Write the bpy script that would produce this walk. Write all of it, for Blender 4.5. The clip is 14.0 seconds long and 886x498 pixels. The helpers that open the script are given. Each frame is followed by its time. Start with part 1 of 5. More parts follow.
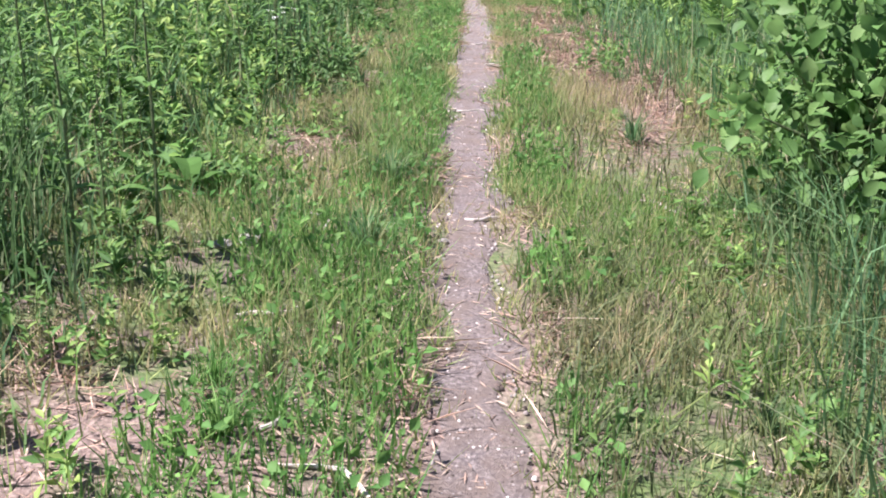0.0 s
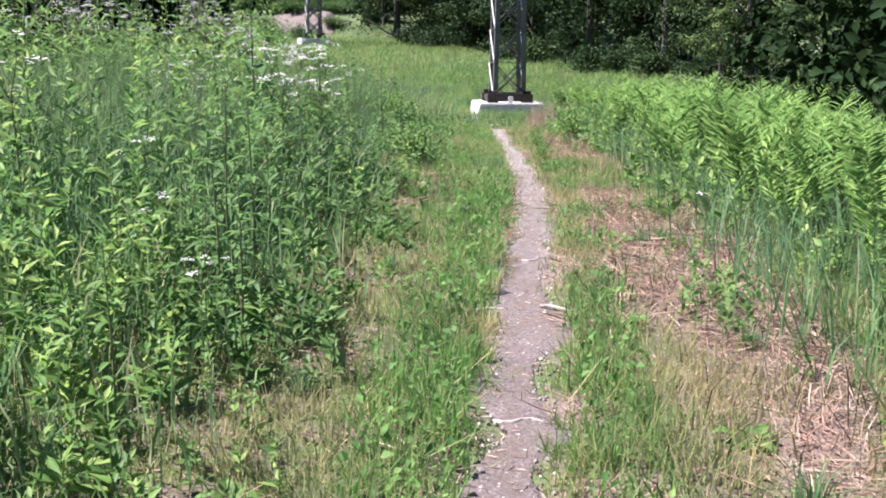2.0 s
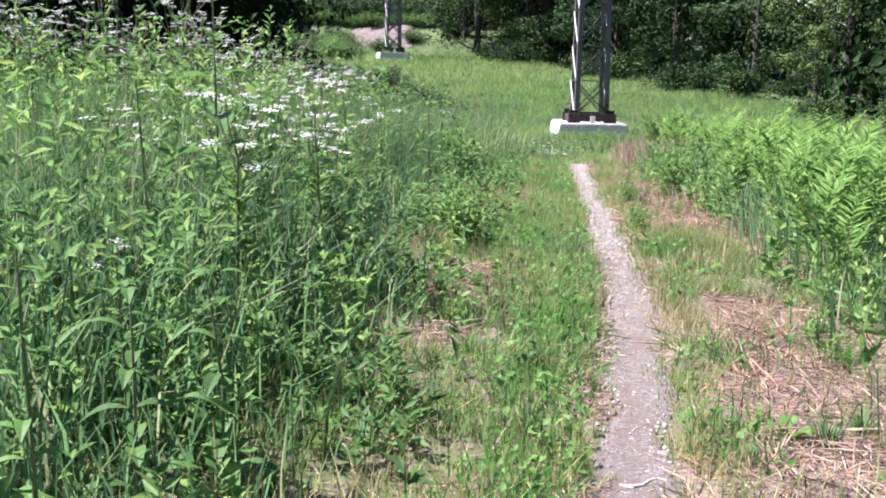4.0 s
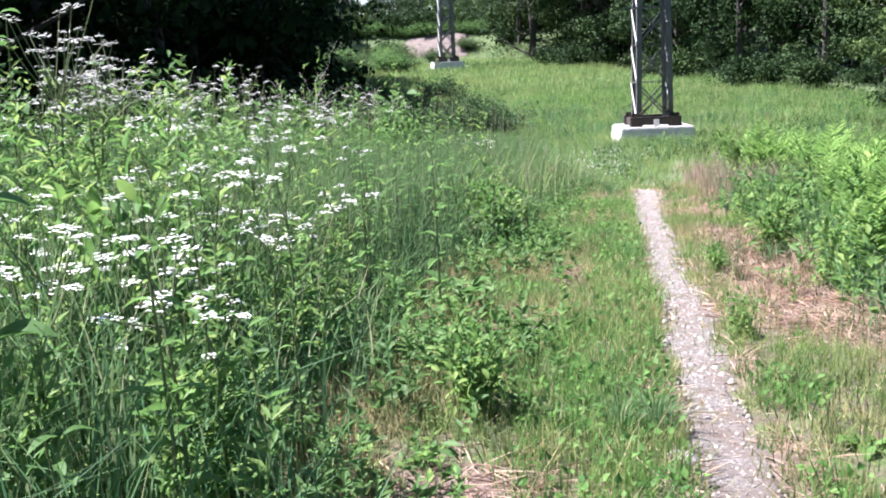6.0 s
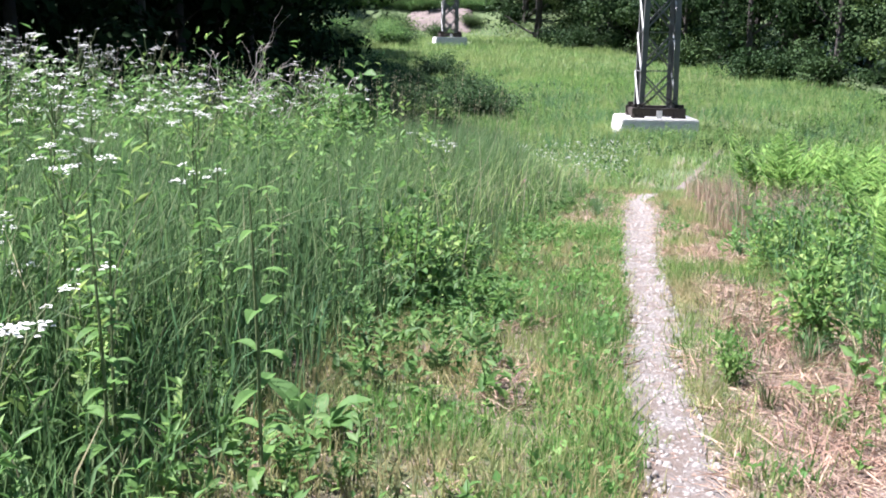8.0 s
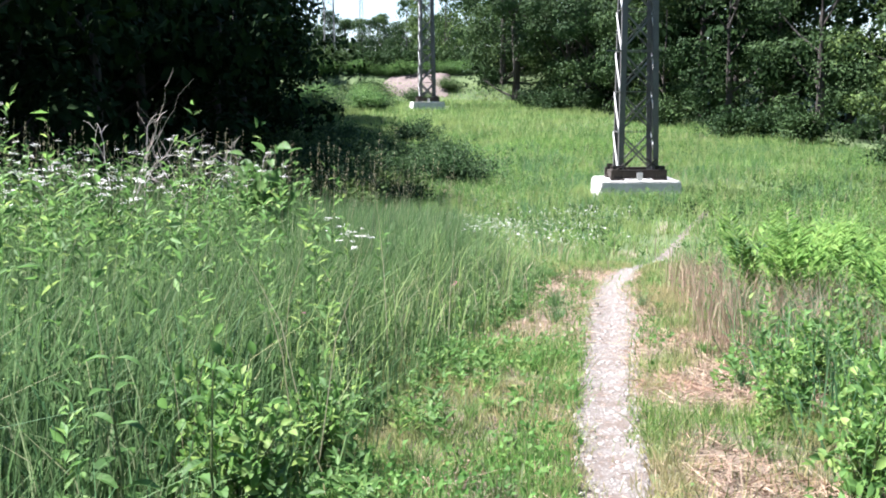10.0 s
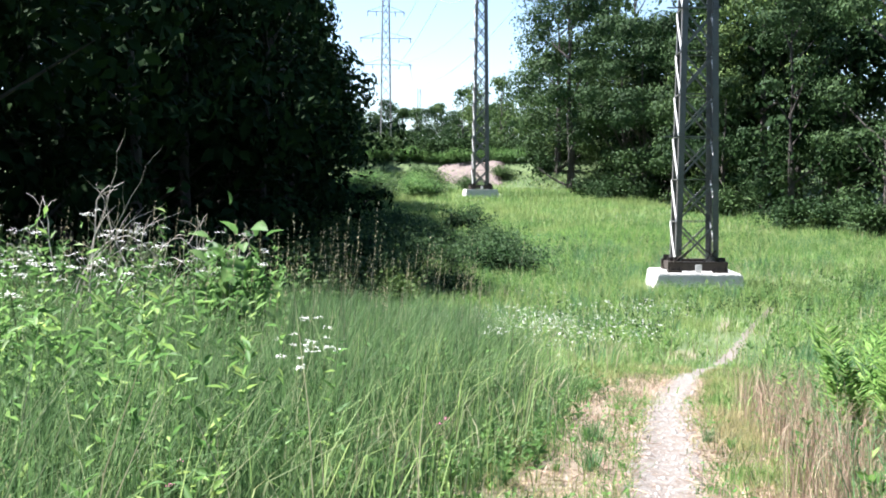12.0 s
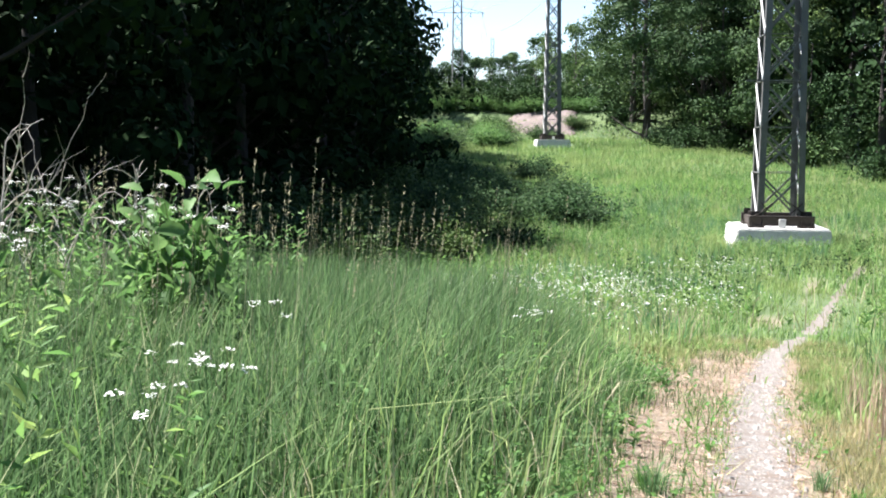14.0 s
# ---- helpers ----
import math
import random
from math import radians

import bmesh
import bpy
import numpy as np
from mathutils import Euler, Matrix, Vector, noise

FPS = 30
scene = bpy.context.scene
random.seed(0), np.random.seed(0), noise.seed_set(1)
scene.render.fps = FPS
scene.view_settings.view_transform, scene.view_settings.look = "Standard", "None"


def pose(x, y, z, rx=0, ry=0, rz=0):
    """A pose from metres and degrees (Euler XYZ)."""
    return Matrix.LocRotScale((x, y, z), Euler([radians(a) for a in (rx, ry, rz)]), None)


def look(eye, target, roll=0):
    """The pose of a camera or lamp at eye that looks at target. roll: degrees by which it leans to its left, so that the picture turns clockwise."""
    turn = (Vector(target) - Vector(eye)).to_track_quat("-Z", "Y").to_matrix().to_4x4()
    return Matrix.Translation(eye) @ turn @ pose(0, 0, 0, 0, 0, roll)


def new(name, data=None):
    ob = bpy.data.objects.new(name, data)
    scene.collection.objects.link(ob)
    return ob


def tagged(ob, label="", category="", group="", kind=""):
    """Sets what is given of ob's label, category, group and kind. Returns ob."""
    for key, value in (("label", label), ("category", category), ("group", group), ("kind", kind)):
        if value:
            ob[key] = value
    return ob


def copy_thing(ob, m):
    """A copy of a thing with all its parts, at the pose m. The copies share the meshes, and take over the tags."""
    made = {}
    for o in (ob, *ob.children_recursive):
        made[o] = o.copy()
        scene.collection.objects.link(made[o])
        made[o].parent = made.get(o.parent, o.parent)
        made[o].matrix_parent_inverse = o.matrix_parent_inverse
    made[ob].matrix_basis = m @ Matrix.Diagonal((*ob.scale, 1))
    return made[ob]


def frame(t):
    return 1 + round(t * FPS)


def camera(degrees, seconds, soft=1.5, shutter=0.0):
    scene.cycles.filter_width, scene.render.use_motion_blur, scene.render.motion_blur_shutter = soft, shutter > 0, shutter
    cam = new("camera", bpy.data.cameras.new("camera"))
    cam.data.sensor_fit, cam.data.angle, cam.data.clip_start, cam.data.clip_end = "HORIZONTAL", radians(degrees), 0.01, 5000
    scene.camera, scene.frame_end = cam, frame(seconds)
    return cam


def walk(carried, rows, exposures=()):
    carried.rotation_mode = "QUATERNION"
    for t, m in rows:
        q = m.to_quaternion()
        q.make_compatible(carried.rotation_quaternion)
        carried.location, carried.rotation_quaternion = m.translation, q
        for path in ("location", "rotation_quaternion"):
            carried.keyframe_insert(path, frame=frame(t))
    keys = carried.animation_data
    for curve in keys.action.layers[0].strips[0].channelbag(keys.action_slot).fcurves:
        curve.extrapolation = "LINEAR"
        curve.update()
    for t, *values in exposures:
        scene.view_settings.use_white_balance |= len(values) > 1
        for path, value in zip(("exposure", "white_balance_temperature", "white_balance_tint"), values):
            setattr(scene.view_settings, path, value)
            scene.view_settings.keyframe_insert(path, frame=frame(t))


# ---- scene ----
# rows: seconds, eye, target, roll
PATH = [
    (0, (0.011, 0.001, 1.038), (-0.048, 1.9, 0.411), 0.7),
    (0.5, (0.038, 0.645, 1.079), (-0.044, 2.535, 0.427), 0.3),
    (1, (0.041, 1.291, 1.13), (-0.067, 3.214, 0.593), 0.0),
    (1.5, (0.051, 1.901, 1.158), (-0.088, 3.847, 0.718), -1.2),
    (2, (0.031, 2.534, 1.206), (-0.147, 4.487, 0.814), 0.4),
    (2.5, (-0.038, 3.207, 1.235), (-0.228, 5.155, 0.828), -2.2),
    (3, (-0.051, 3.854, 1.261), (-0.319, 5.794, 0.856), -0.9),
    (3.2, (-0.067, 4.117, 1.233), (-0.341, 6.068, 0.887), 1.2),
    (5.3, (-0.182, 6.789, 1.509), (-0.591, 8.703, 1.098), -0.4),
    (5.5, (-0.235, 7.054, 1.479), (-0.674, 8.966, 1.093), 0.6),
    (6, (-0.234, 7.652, 1.52), (-0.685, 9.568, 1.165), -2.5),
    (6.5, (-0.196, 8.305, 1.548), (-0.667, 10.21, 1.165), -0.5),
    (7, (-0.234, 8.971, 1.57), (-0.655, 10.892, 1.205), -0.4),
    (7.5, (-0.209, 9.643, 1.56), (-0.611, 11.561, 1.163), -2.0),
    (8, (-0.287, 10.282, 1.555), (-0.728, 12.191, 1.154), 0.8),
    (8.5, (-0.261, 10.919, 1.576), (-0.613, 12.86, 1.247), 0.8),
    (8.7, (-0.23, 11.161, 1.601), (-0.587, 13.1, 1.259), 0.5),
    (10.8, (-0.264, 13.664, 1.498), (-0.768, 15.591, 1.311), -0.3),
    (11, (-0.219, 13.874, 1.492), (-0.758, 15.793, 1.336), 0.3),
    (11.5, (-0.292, 14.44, 1.442), (-0.848, 16.359, 1.356), 1.3),
    (12, (-0.373, 15.068, 1.4), (-0.9, 16.994, 1.285), 0.2),
    (12.5, (-0.418, 15.618, 1.409), (-0.991, 17.528, 1.246), 3.1),
    (13, (-0.507, 16.283, 1.4), (-0.999, 18.213, 1.218), -0.5),
    (13.5, (-0.448, 16.835, 1.343), (-0.87, 18.782, 1.161), -1.2),
    (14, (-0.603, 17.458, 1.31), (-1.262, 19.335, 1.102), 0.1),
]
cam = camera(46.0, 14.0, soft=1.9)
walk(cam, [(t, look(eye, target, roll)) for t, eye, target, roll in PATH],
     exposures=[(0.0, 1.76, 5950, 25), (3.0, 1.81, 5920, 26), (5.5, 2.05, 5830, 22), (8.5, 2.0, 5850, 20), (11.0, 2.22, 5960, 14), (12.5, 2.2, 6000, 13), (14.0, 2.13, 6050, 13)])

# ---- light ----
SUN_AZ, SUN_EL = -91.0, 56.0     # degrees from straight ahead (minus: towards the near woods), and above the horizon
world = bpy.data.worlds.new("sky")
scene.world = world
world.use_nodes = True
_wt = world.node_tree
_sky = _wt.nodes.new("ShaderNodeTexSky")
_sky.sky_type = "NISHITA"
_sky.sun_disc = False
_sky.sun_elevation = radians(SUN_EL)
_sky.sun_rotation = radians(SUN_AZ)
_sky.air_density, _sky.dust_density = 1.0, 0.5
_bg = _wt.nodes["Background"]
_bg.inputs["Strength"].default_value = 0.058
_wt.links.new(_sky.outputs[0], _bg.inputs["Color"])
sun_data = bpy.data.lights.new("sun", "SUN")
sun_data.energy, sun_data.angle, sun_data.color = 5.0, radians(0.5), (1.0, 0.95, 0.87)
sun = new("sun", sun_data)
_sd = Vector((math.sin(radians(SUN_AZ)) * math.cos(radians(SUN_EL)), math.cos(radians(SUN_AZ)) * math.cos(radians(SUN_EL)), math.sin(radians(SUN_EL))))
sun.matrix_world = look(_sd * 100, (0, 0, 0))

# ---- materials ----
def nodes(name):
    m = bpy.data.materials.new(name)
    m.use_nodes = True
    nt = m.node_tree
    return m, nt, nt.nodes["Principled BSDF"], nt.nodes["Material Output"]


def ramp(nt, fac, stops):
    r = nt.nodes.new("ShaderNodeValToRGB")
    while len(r.color_ramp.elements) < len(stops):
        r.color_ramp.elements.new(0.5)
    for e, (p, c) in zip(r.color_ramp.elements, stops):
        e.position, e.color = p, (*c, 1)
    nt.links.new(fac, r.inputs[0])
    return r.outputs[0]


def noise_tex(nt, scale, detail=4.0, rough=0.55, coords="Object"):
    tc = nt.nodes.new("ShaderNodeTexCoord")
    n = nt.nodes.new("ShaderNodeTexNoise")
    n.inputs["Scale"].default_value, n.inputs["Detail"].default_value, n.inputs["Roughness"].default_value = scale, detail, rough
    nt.links.new(tc.outputs[coords], n.inputs["Vector"])
    return n.outputs["Fac"]


def mixed(nt, fac, a, b, mode="MIX"):
    m = nt.nodes.new("ShaderNodeMix")
    m.data_type, m.blend_type = "RGBA", mode
    for sock, v in ((m.inputs[0], fac), (m.inputs[6], a), (m.inputs[7], b)):
        if isinstance(v, (int, float)):
            sock.default_value = v
        elif isinstance(v, tuple):
            sock.default_value = (*v, 1)
        else:
            nt.links.new(v, sock)
    return m.outputs[2]


def bump(nt, bsdf, height, strength, distance):
    b = nt.nodes.new("ShaderNodeBump")
    b.inputs["Strength"].default_value, b.inputs["Distance"].default_value = strength, distance
    nt.links.new(height, b.inputs["Height"])
    nt.links.new(b.outputs[0], bsdf.inputs["Normal"])


def leaf_material(name, stops, patch=None, patch_scale=0.5, rough=0.65, glow=0.48, gloss=0.2, own=False):
    """Thin leaves: each island takes its own green, with patches, and light comes through."""
    m, nt, b, out = nodes(name)
    g = nt.nodes.new("ShaderNodeNewGeometry")
    col = ramp(nt, g.outputs["Random Per Island"], stops)
    if patch:
        f = ramp(nt, noise_tex(nt, patch_scale, 3), [(0.42, (0, 0, 0)), (0.62, (1, 1, 1))])
        col = mixed(nt, f, col, mixed(nt, 0.6, col, patch))
        col = mixed(nt, 1.0, col, ramp(nt, noise_tex(nt, patch_scale * 5, 3), [(0.3, (0.62, 0.66, 0.66)), (0.7, (1.2, 1.16, 1.1))]), "MULTIPLY")
    if own:
        info = nt.nodes.new("ShaderNodeObjectInfo")
        col = mixed(nt, 1.0, col, ramp(nt, info.outputs["Random"], [(0, (0.62, 0.70, 0.72)), (0.55, (1.0, 1.0, 1.0)), (1, (1.75, 1.5, 1.25))]), "MULTIPLY")
    nt.links.new(col, b.inputs["Base Color"])
    b.inputs["Roughness"].default_value = rough
    b.inputs["Specular IOR Level"].default_value = gloss
    tr = nt.nodes.new("ShaderNodeBsdfTranslucent")
    nt.links.new(mixed(nt, 1.0, col, (1.0, 1.0, 1.0), "MULTIPLY"), tr.inputs["Color"])
    mx = nt.nodes.new("ShaderNodeMixShader")
    mx.inputs[0].default_value = glow
    nt.links.new(b.outputs[0], mx.inputs[1])
    nt.links.new(tr.outputs[0], mx.inputs[2])
    nt.links.new(mx.outputs[0], out.inputs["Surface"])
    return m


def plain_material(name, c1, c2, scale=6.0, rough=0.8, metal=0.0, relief=0.3, depth=0.01, fine=60.0):
    m, nt, b, _ = nodes(name)
    n1, n2 = noise_tex(nt, scale), noise_tex(nt, fine, 3)
    col = ramp(nt, n1, [(0.3, c1), (0.7, c2)])
    col = mixed(nt, 0.5, col, ramp(nt, n2, [(0.25, tuple(v * 0.55 for v in c1)), (0.75, tuple(min(1, v * 1.25) for v in c2))]))
    nt.links.new(col, b.inputs["Base Color"])
    b.inputs["Roughness"].default_value, b.inputs["Metallic"].default_value = rough, metal
    bump(nt, b, n2, relief, depth)
    return m


MAT_GRASS = leaf_material("short_grass", [(0, (0.094, 0.192, 0.046)), (0.5, (0.170, 0.295, 0.079)), (0.8, (0.264, 0.348, 0.113)), (1, (0.566, 0.452, 0.271))], (0.490, 0.365, 0.227), 0.9)
MAT_GREEN = leaf_material("fresh_grass", [(0, (0.073, 0.184, 0.048)), (0.6, (0.145, 0.300, 0.070)), (1, (0.236, 0.384, 0.117))], (0.109, 0.233, 0.070), 1.0)
MAT_STRAW = leaf_material("dry_grass", [(0, (0.23, 0.155, 0.115)), (0.5, (0.40, 0.29, 0.22)), (1, (0.56, 0.46, 0.35))], (0.36, 0.23, 0.175), 1.5, glow=0.2)
MAT_TWIG = leaf_material("grey_twig", [(0, (0.06, 0.048, 0.04)), (1, (0.16, 0.13, 0.11))], glow=0.0, gloss=0.1)
MAT_OLIVE = leaf_material("olive_grass", [(0, (0.064, 0.099, 0.037)), (0.55, (0.106, 0.134, 0.058)), (0.85, (0.169, 0.163, 0.088)), (1, (0.268, 0.218, 0.146))], (0.084, 0.127, 0.047), 1.2, glow=0.3)
MAT_TALL = leaf_material("tall_grass", [(0, (0.073, 0.160, 0.064)), (0.55, (0.146, 0.264, 0.103)), (0.9, (0.251, 0.356, 0.156)), (1, (0.521, 0.451, 0.287))], (0.103, 0.226, 0.130), 0.35)
MAT_REED = leaf_material("blue_green_grass", [(0, (0.06, 0.12, 0.045)), (0.55, (0.105, 0.19, 0.07)), (0.88, (0.19, 0.28, 0.12)), (1, (0.38, 0.38, 0.24))], (0.11, 0.19, 0.08), 0.4)
MAT_WEED = leaf_material("weed_leaf", [(0, (0.090, 0.191, 0.053)), (0.5, (0.168, 0.306, 0.077)), (1, (0.333, 0.441, 0.130))], (0.110, 0.230, 0.077), 0.8, rough=0.55)
MAT_FERN = leaf_material("fern_leaf", [(0, (0.125, 0.245, 0.060)), (0.5, (0.205, 0.365, 0.090)), (1, (0.330, 0.480, 0.135))], (0.150, 0.285, 0.075), 0.5)
MAT_MEADOW = leaf_material("meadow_grass", [(0, (0.100, 0.195, 0.060)), (0.5, (0.182, 0.318, 0.095)), (0.9, (0.310, 0.415, 0.160)), (1, (0.480, 0.470, 0.280))], (0.325, 0.385, 0.150), 0.22)
MAT_CRUMB = leaf_material("path_crumb", [(0, (0.05, 0.04, 0.033)), (0.45, (0.14, 0.115, 0.10)), (0.8, (0.28, 0.25, 0.225)), (1, (0.55, 0.50, 0.44))], rough=0.9, glow=0.0, gloss=0.1)
MAT_SEED = leaf_material("seed_head", [(0, (0.25, 0.235, 0.135)), (1, (0.44, 0.40, 0.27))], glow=0.3)
MAT_TREE = leaf_material("tree_leaf", [(0, (0.020, 0.042, 0.016)), (0.5, (0.036, 0.072, 0.025)), (1, (0.068, 0.115, 0.040))], (0.052, 0.088, 0.030), 0.3, glow=0.15, gloss=0.1, own=True)
# tree leaf darkened far below natural green: the woods' shade is in the colour
MAT_SHADED_TREE = leaf_material("shaded_tree_leaf", [(0, (0.008, 0.017, 0.006)), (0.6, (0.013, 0.027, 0.010)), (1, (0.021, 0.042, 0.013))], (0.013, 0.029, 0.011), 0.3, glow=0.03, gloss=0.02)
MAT_BUSH = leaf_material("bush_leaf", [(0, (0.075, 0.157, 0.044)), (0.5, (0.117, 0.234, 0.064)), (1, (0.200, 0.313, 0.108))], (0.100, 0.188, 0.064), 0.6, rough=0.55)
MAT_SHRUB = leaf_material("shrub_leaf", [(0, (0.030, 0.064, 0.024)), (0.5, (0.058, 0.112, 0.040)), (1, (0.115, 0.180, 0.070))], (0.075, 0.115, 0.055), 0.45, glow=0.35, gloss=0.12, own=True)
MAT_PETAL = leaf_material("white_petal", [(0, (0.620, 0.620, 0.570)), (1, (0.780, 0.780, 0.740))], glow=0.25)
MAT_PINK = leaf_material("pink_petal", [(0, (0.600, 0.120, 0.300)), (1, (0.700, 0.200, 0.400))], glow=0.2)
MAT_STEM = plain_material("weed_stem", (0.07, 0.10, 0.035), (0.13, 0.16, 0.06), 8)
MAT_DEAD = plain_material("dead_wood", (0.30, 0.26, 0.22), (0.50, 0.45, 0.39), 8)
MAT_BARK = plain_material("bark", (0.028, 0.024, 0.02), (0.065, 0.055, 0.046), 3, 0.9, 0, 0.8, 0.03, 25)
MAT_STEEL = plain_material("weathered_steel", (0.085, 0.085, 0.08), (0.165, 0.163, 0.155), 1.5, 0.6, 0.2, 0.15, 0.004, 30)
# lit copy of the tower steel: strong sun is put into the near-white colour
MAT_SUNLIT_STEEL = plain_material("sunlit_steel", (0.74, 0.74, 0.72), (0.88, 0.88, 0.86), 2.5, 0.5, 0.0, 0.1, 0.003, 30)
MAT_IRON = plain_material("dark_iron", (0.02, 0.018, 0.016), (0.06, 0.045, 0.035), 3, 0.75, 0.2, 0.4, 0.01, 30)
MAT_CONC = plain_material("concrete", (0.38, 0.375, 0.36), (0.62, 0.61, 0.58), 1.6, 0.9, 0, 0.35, 0.01, 35)
MAT_STONE = plain_material("pebble", (0.15, 0.135, 0.12), (0.31, 0.285, 0.255), 9, 0.85)
MAT_BANK = plain_material("bare_bank", (0.11, 0.085, 0.075), (0.19, 0.15, 0.135), 0.8, 0.95, 0, 0.8, 0.08, 6)
MAT_WIRE = plain_material("wire", (0.25, 0.26, 0.28), (0.35, 0.36, 0.38), 2, 0.5, 0.3)


def ground_material():
    m, nt, b, _ = nodes("soil_and_thatch")
    fine, mid, big = noise_tex(nt, 55, 5, 0.65), noise_tex(nt, 7, 5, 0.6), noise_tex(nt, 0.7, 4)
    soil = ramp(nt, fine, [(0.3, (0.06, 0.045, 0.035)), (0.55, (0.12, 0.09, 0.065)), (0.75, (0.24, 0.19, 0.14))])
    green = ramp(nt, fine, [(0.3, (0.045, 0.075, 0.02)), (0.6, (0.09, 0.13, 0.035)), (0.8, (0.22, 0.20, 0.09))])
    f = ramp(nt, mid, [(0.40, (0, 0, 0)), (0.58, (1, 1, 1))])
    col = mixed(nt, f, soil, green)
    bare = nt.nodes.new("ShaderNodeAttribute")
    bare.attribute_name = "bare"
    litter = ramp(nt, fine, [(0.3, (0.062, 0.045, 0.037)), (0.5, (0.165, 0.115, 0.094)), (0.72, (0.34, 0.262, 0.218))])
    tc = nt.nodes.new("ShaderNodeTexCoord")
    sp = nt.nodes.new("ShaderNodeSeparateXYZ")
    nt.links.new(tc.outputs["Object"], sp.inputs[0])
    rb = nt.nodes.new("ShaderNodeMapRange")
    rb.inputs["From Min"].default_value, rb.inputs["From Max"].default_value = 14, 19
    nt.links.new(sp.outputs["Y"], rb.inputs["Value"])
    beige = ramp(nt, fine, [(0.3, (0.095, 0.073, 0.05)), (0.5, (0.185, 0.145, 0.102)), (0.72, (0.33, 0.265, 0.19))])
    litter = mixed(nt, rb.outputs[0], litter, beige)
    far = nt.nodes.new("ShaderNodeTexCoord")
    sep = nt.nodes.new("ShaderNodeSeparateXYZ")
    nt.links.new(far.outputs["Object"], sep.inputs[0])
    ry = nt.nodes.new("ShaderNodeMapRange")
    ry.inputs["From Min"].default_value, ry.inputs["From Max"].default_value = 24, 36
    nt.links.new(sep.outputs["Y"], ry.inputs["Value"])
    meadow = ramp(nt, big, [(0.3, (0.05, 0.082, 0.025)), (0.7, (0.085, 0.12, 0.042))])
    col = mixed(nt, ry.outputs[0], col, meadow)
    col = mixed(nt, bare.outputs["Fac"], col, litter)
    nt.links.new(col, b.inputs["Base Color"])
    b.inputs["Roughness"].default_value = 0.95
    bump(nt, b, fine, 0.7, 0.02)
    return m


def trail_material():
    m, nt, b, _ = nodes("trodden_dirt")
    fine, mid, big = noise_tex(nt, 70, 6, 0.75), noise_tex(nt, 6, 7, 0.72), noise_tex(nt, 0.5, 3)
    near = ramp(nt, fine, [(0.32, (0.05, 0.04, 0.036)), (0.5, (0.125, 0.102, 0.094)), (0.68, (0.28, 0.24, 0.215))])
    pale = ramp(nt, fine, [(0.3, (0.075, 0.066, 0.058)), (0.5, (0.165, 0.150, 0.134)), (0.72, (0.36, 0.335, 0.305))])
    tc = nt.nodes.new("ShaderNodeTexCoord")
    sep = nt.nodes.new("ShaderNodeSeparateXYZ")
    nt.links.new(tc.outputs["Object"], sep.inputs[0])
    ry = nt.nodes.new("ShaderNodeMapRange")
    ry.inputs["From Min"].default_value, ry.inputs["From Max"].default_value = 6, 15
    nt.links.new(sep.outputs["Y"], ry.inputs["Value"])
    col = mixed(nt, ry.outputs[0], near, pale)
    rz = nt.nodes.new("ShaderNodeMapRange")
    rz.inputs["From Min"].default_value, rz.inputs["From Max"].default_value = 44, 52
    nt.links.new(sep.outputs["Y"], rz.inputs["Value"])
    col = mixed(nt, rz.outputs[0], col, (0.095, 0.09, 0.06))
    col = mixed(nt, ramp(nt, mid, [(0.40, (0, 0, 0)), (0.62, (0.9, 0.9, 0.9))]), col, (0.12, 0.09, 0.07))
    nt.links.new(col, b.inputs["Base Color"])
    b.inputs["Roughness"].default_value = 0.95
    bump(nt, b, fine, 0.8, 0.012)
    return m


MAT_GROUND, MAT_TRAIL = ground_material(), trail_material()


# ---- mesh helpers ----
RNG = np.random.default_rng(7)


def raw_mesh(name, V, F, mat):
    me = bpy.data.meshes.new(name)
    V, F = np.asarray(V, dtype=np.float32), np.asarray(F, dtype=np.int32)
    n, k = F.shape
    me.vertices.add(len(V))
    me.vertices.foreach_set("co", V.ravel())
    me.loops.add(n * k)
    me.loops.foreach_set("vertex_index", F.ravel())
    me.polygons.add(n)
    me.polygons.foreach_set("loop_start", np.arange(0, n * k, k, dtype=np.int32))
    me.update(calc_edges=True)
    me.materials.append(mat)
    return me


def part(name, bm, material, parent=None, label=""):
    me = bpy.data.meshes.new(name)
    bm.to_mesh(me)
    bm.free()
    me.materials.append(material)
    ob = new(name, me)
    if parent:
        ob.parent = parent
    return tagged(ob, label)


def child(name, me, parent=None, label=""):
    ob = new(name, me)
    if parent:
        ob.parent = parent
    return tagged(ob, label)


def box(bm, lo, hi, m=None):
    r = bmesh.ops.create_cube(bm, size=1)
    s = Vector(hi) - Vector(lo)
    bmesh.ops.scale(bm, vec=s, verts=r["verts"])
    bmesh.ops.translate(bm, vec=(Vector(hi) + Vector(lo)) / 2, verts=r["verts"])
    if m:
        bmesh.ops.transform(bm, matrix=m, verts=r["verts"])
    return r["verts"]


def bar(bm, a, b, w, t):
    """A flat bar of width w and thickness t from a to b."""
    a, b = Vector(a), Vector(b)
    q = (b - a).to_track_quat("Z", "Y").to_matrix().to_4x4()
    return box(bm, (-w / 2, -t / 2, 0), (w / 2, t / 2, (b - a).length), Matrix.Translation(a) @ q)


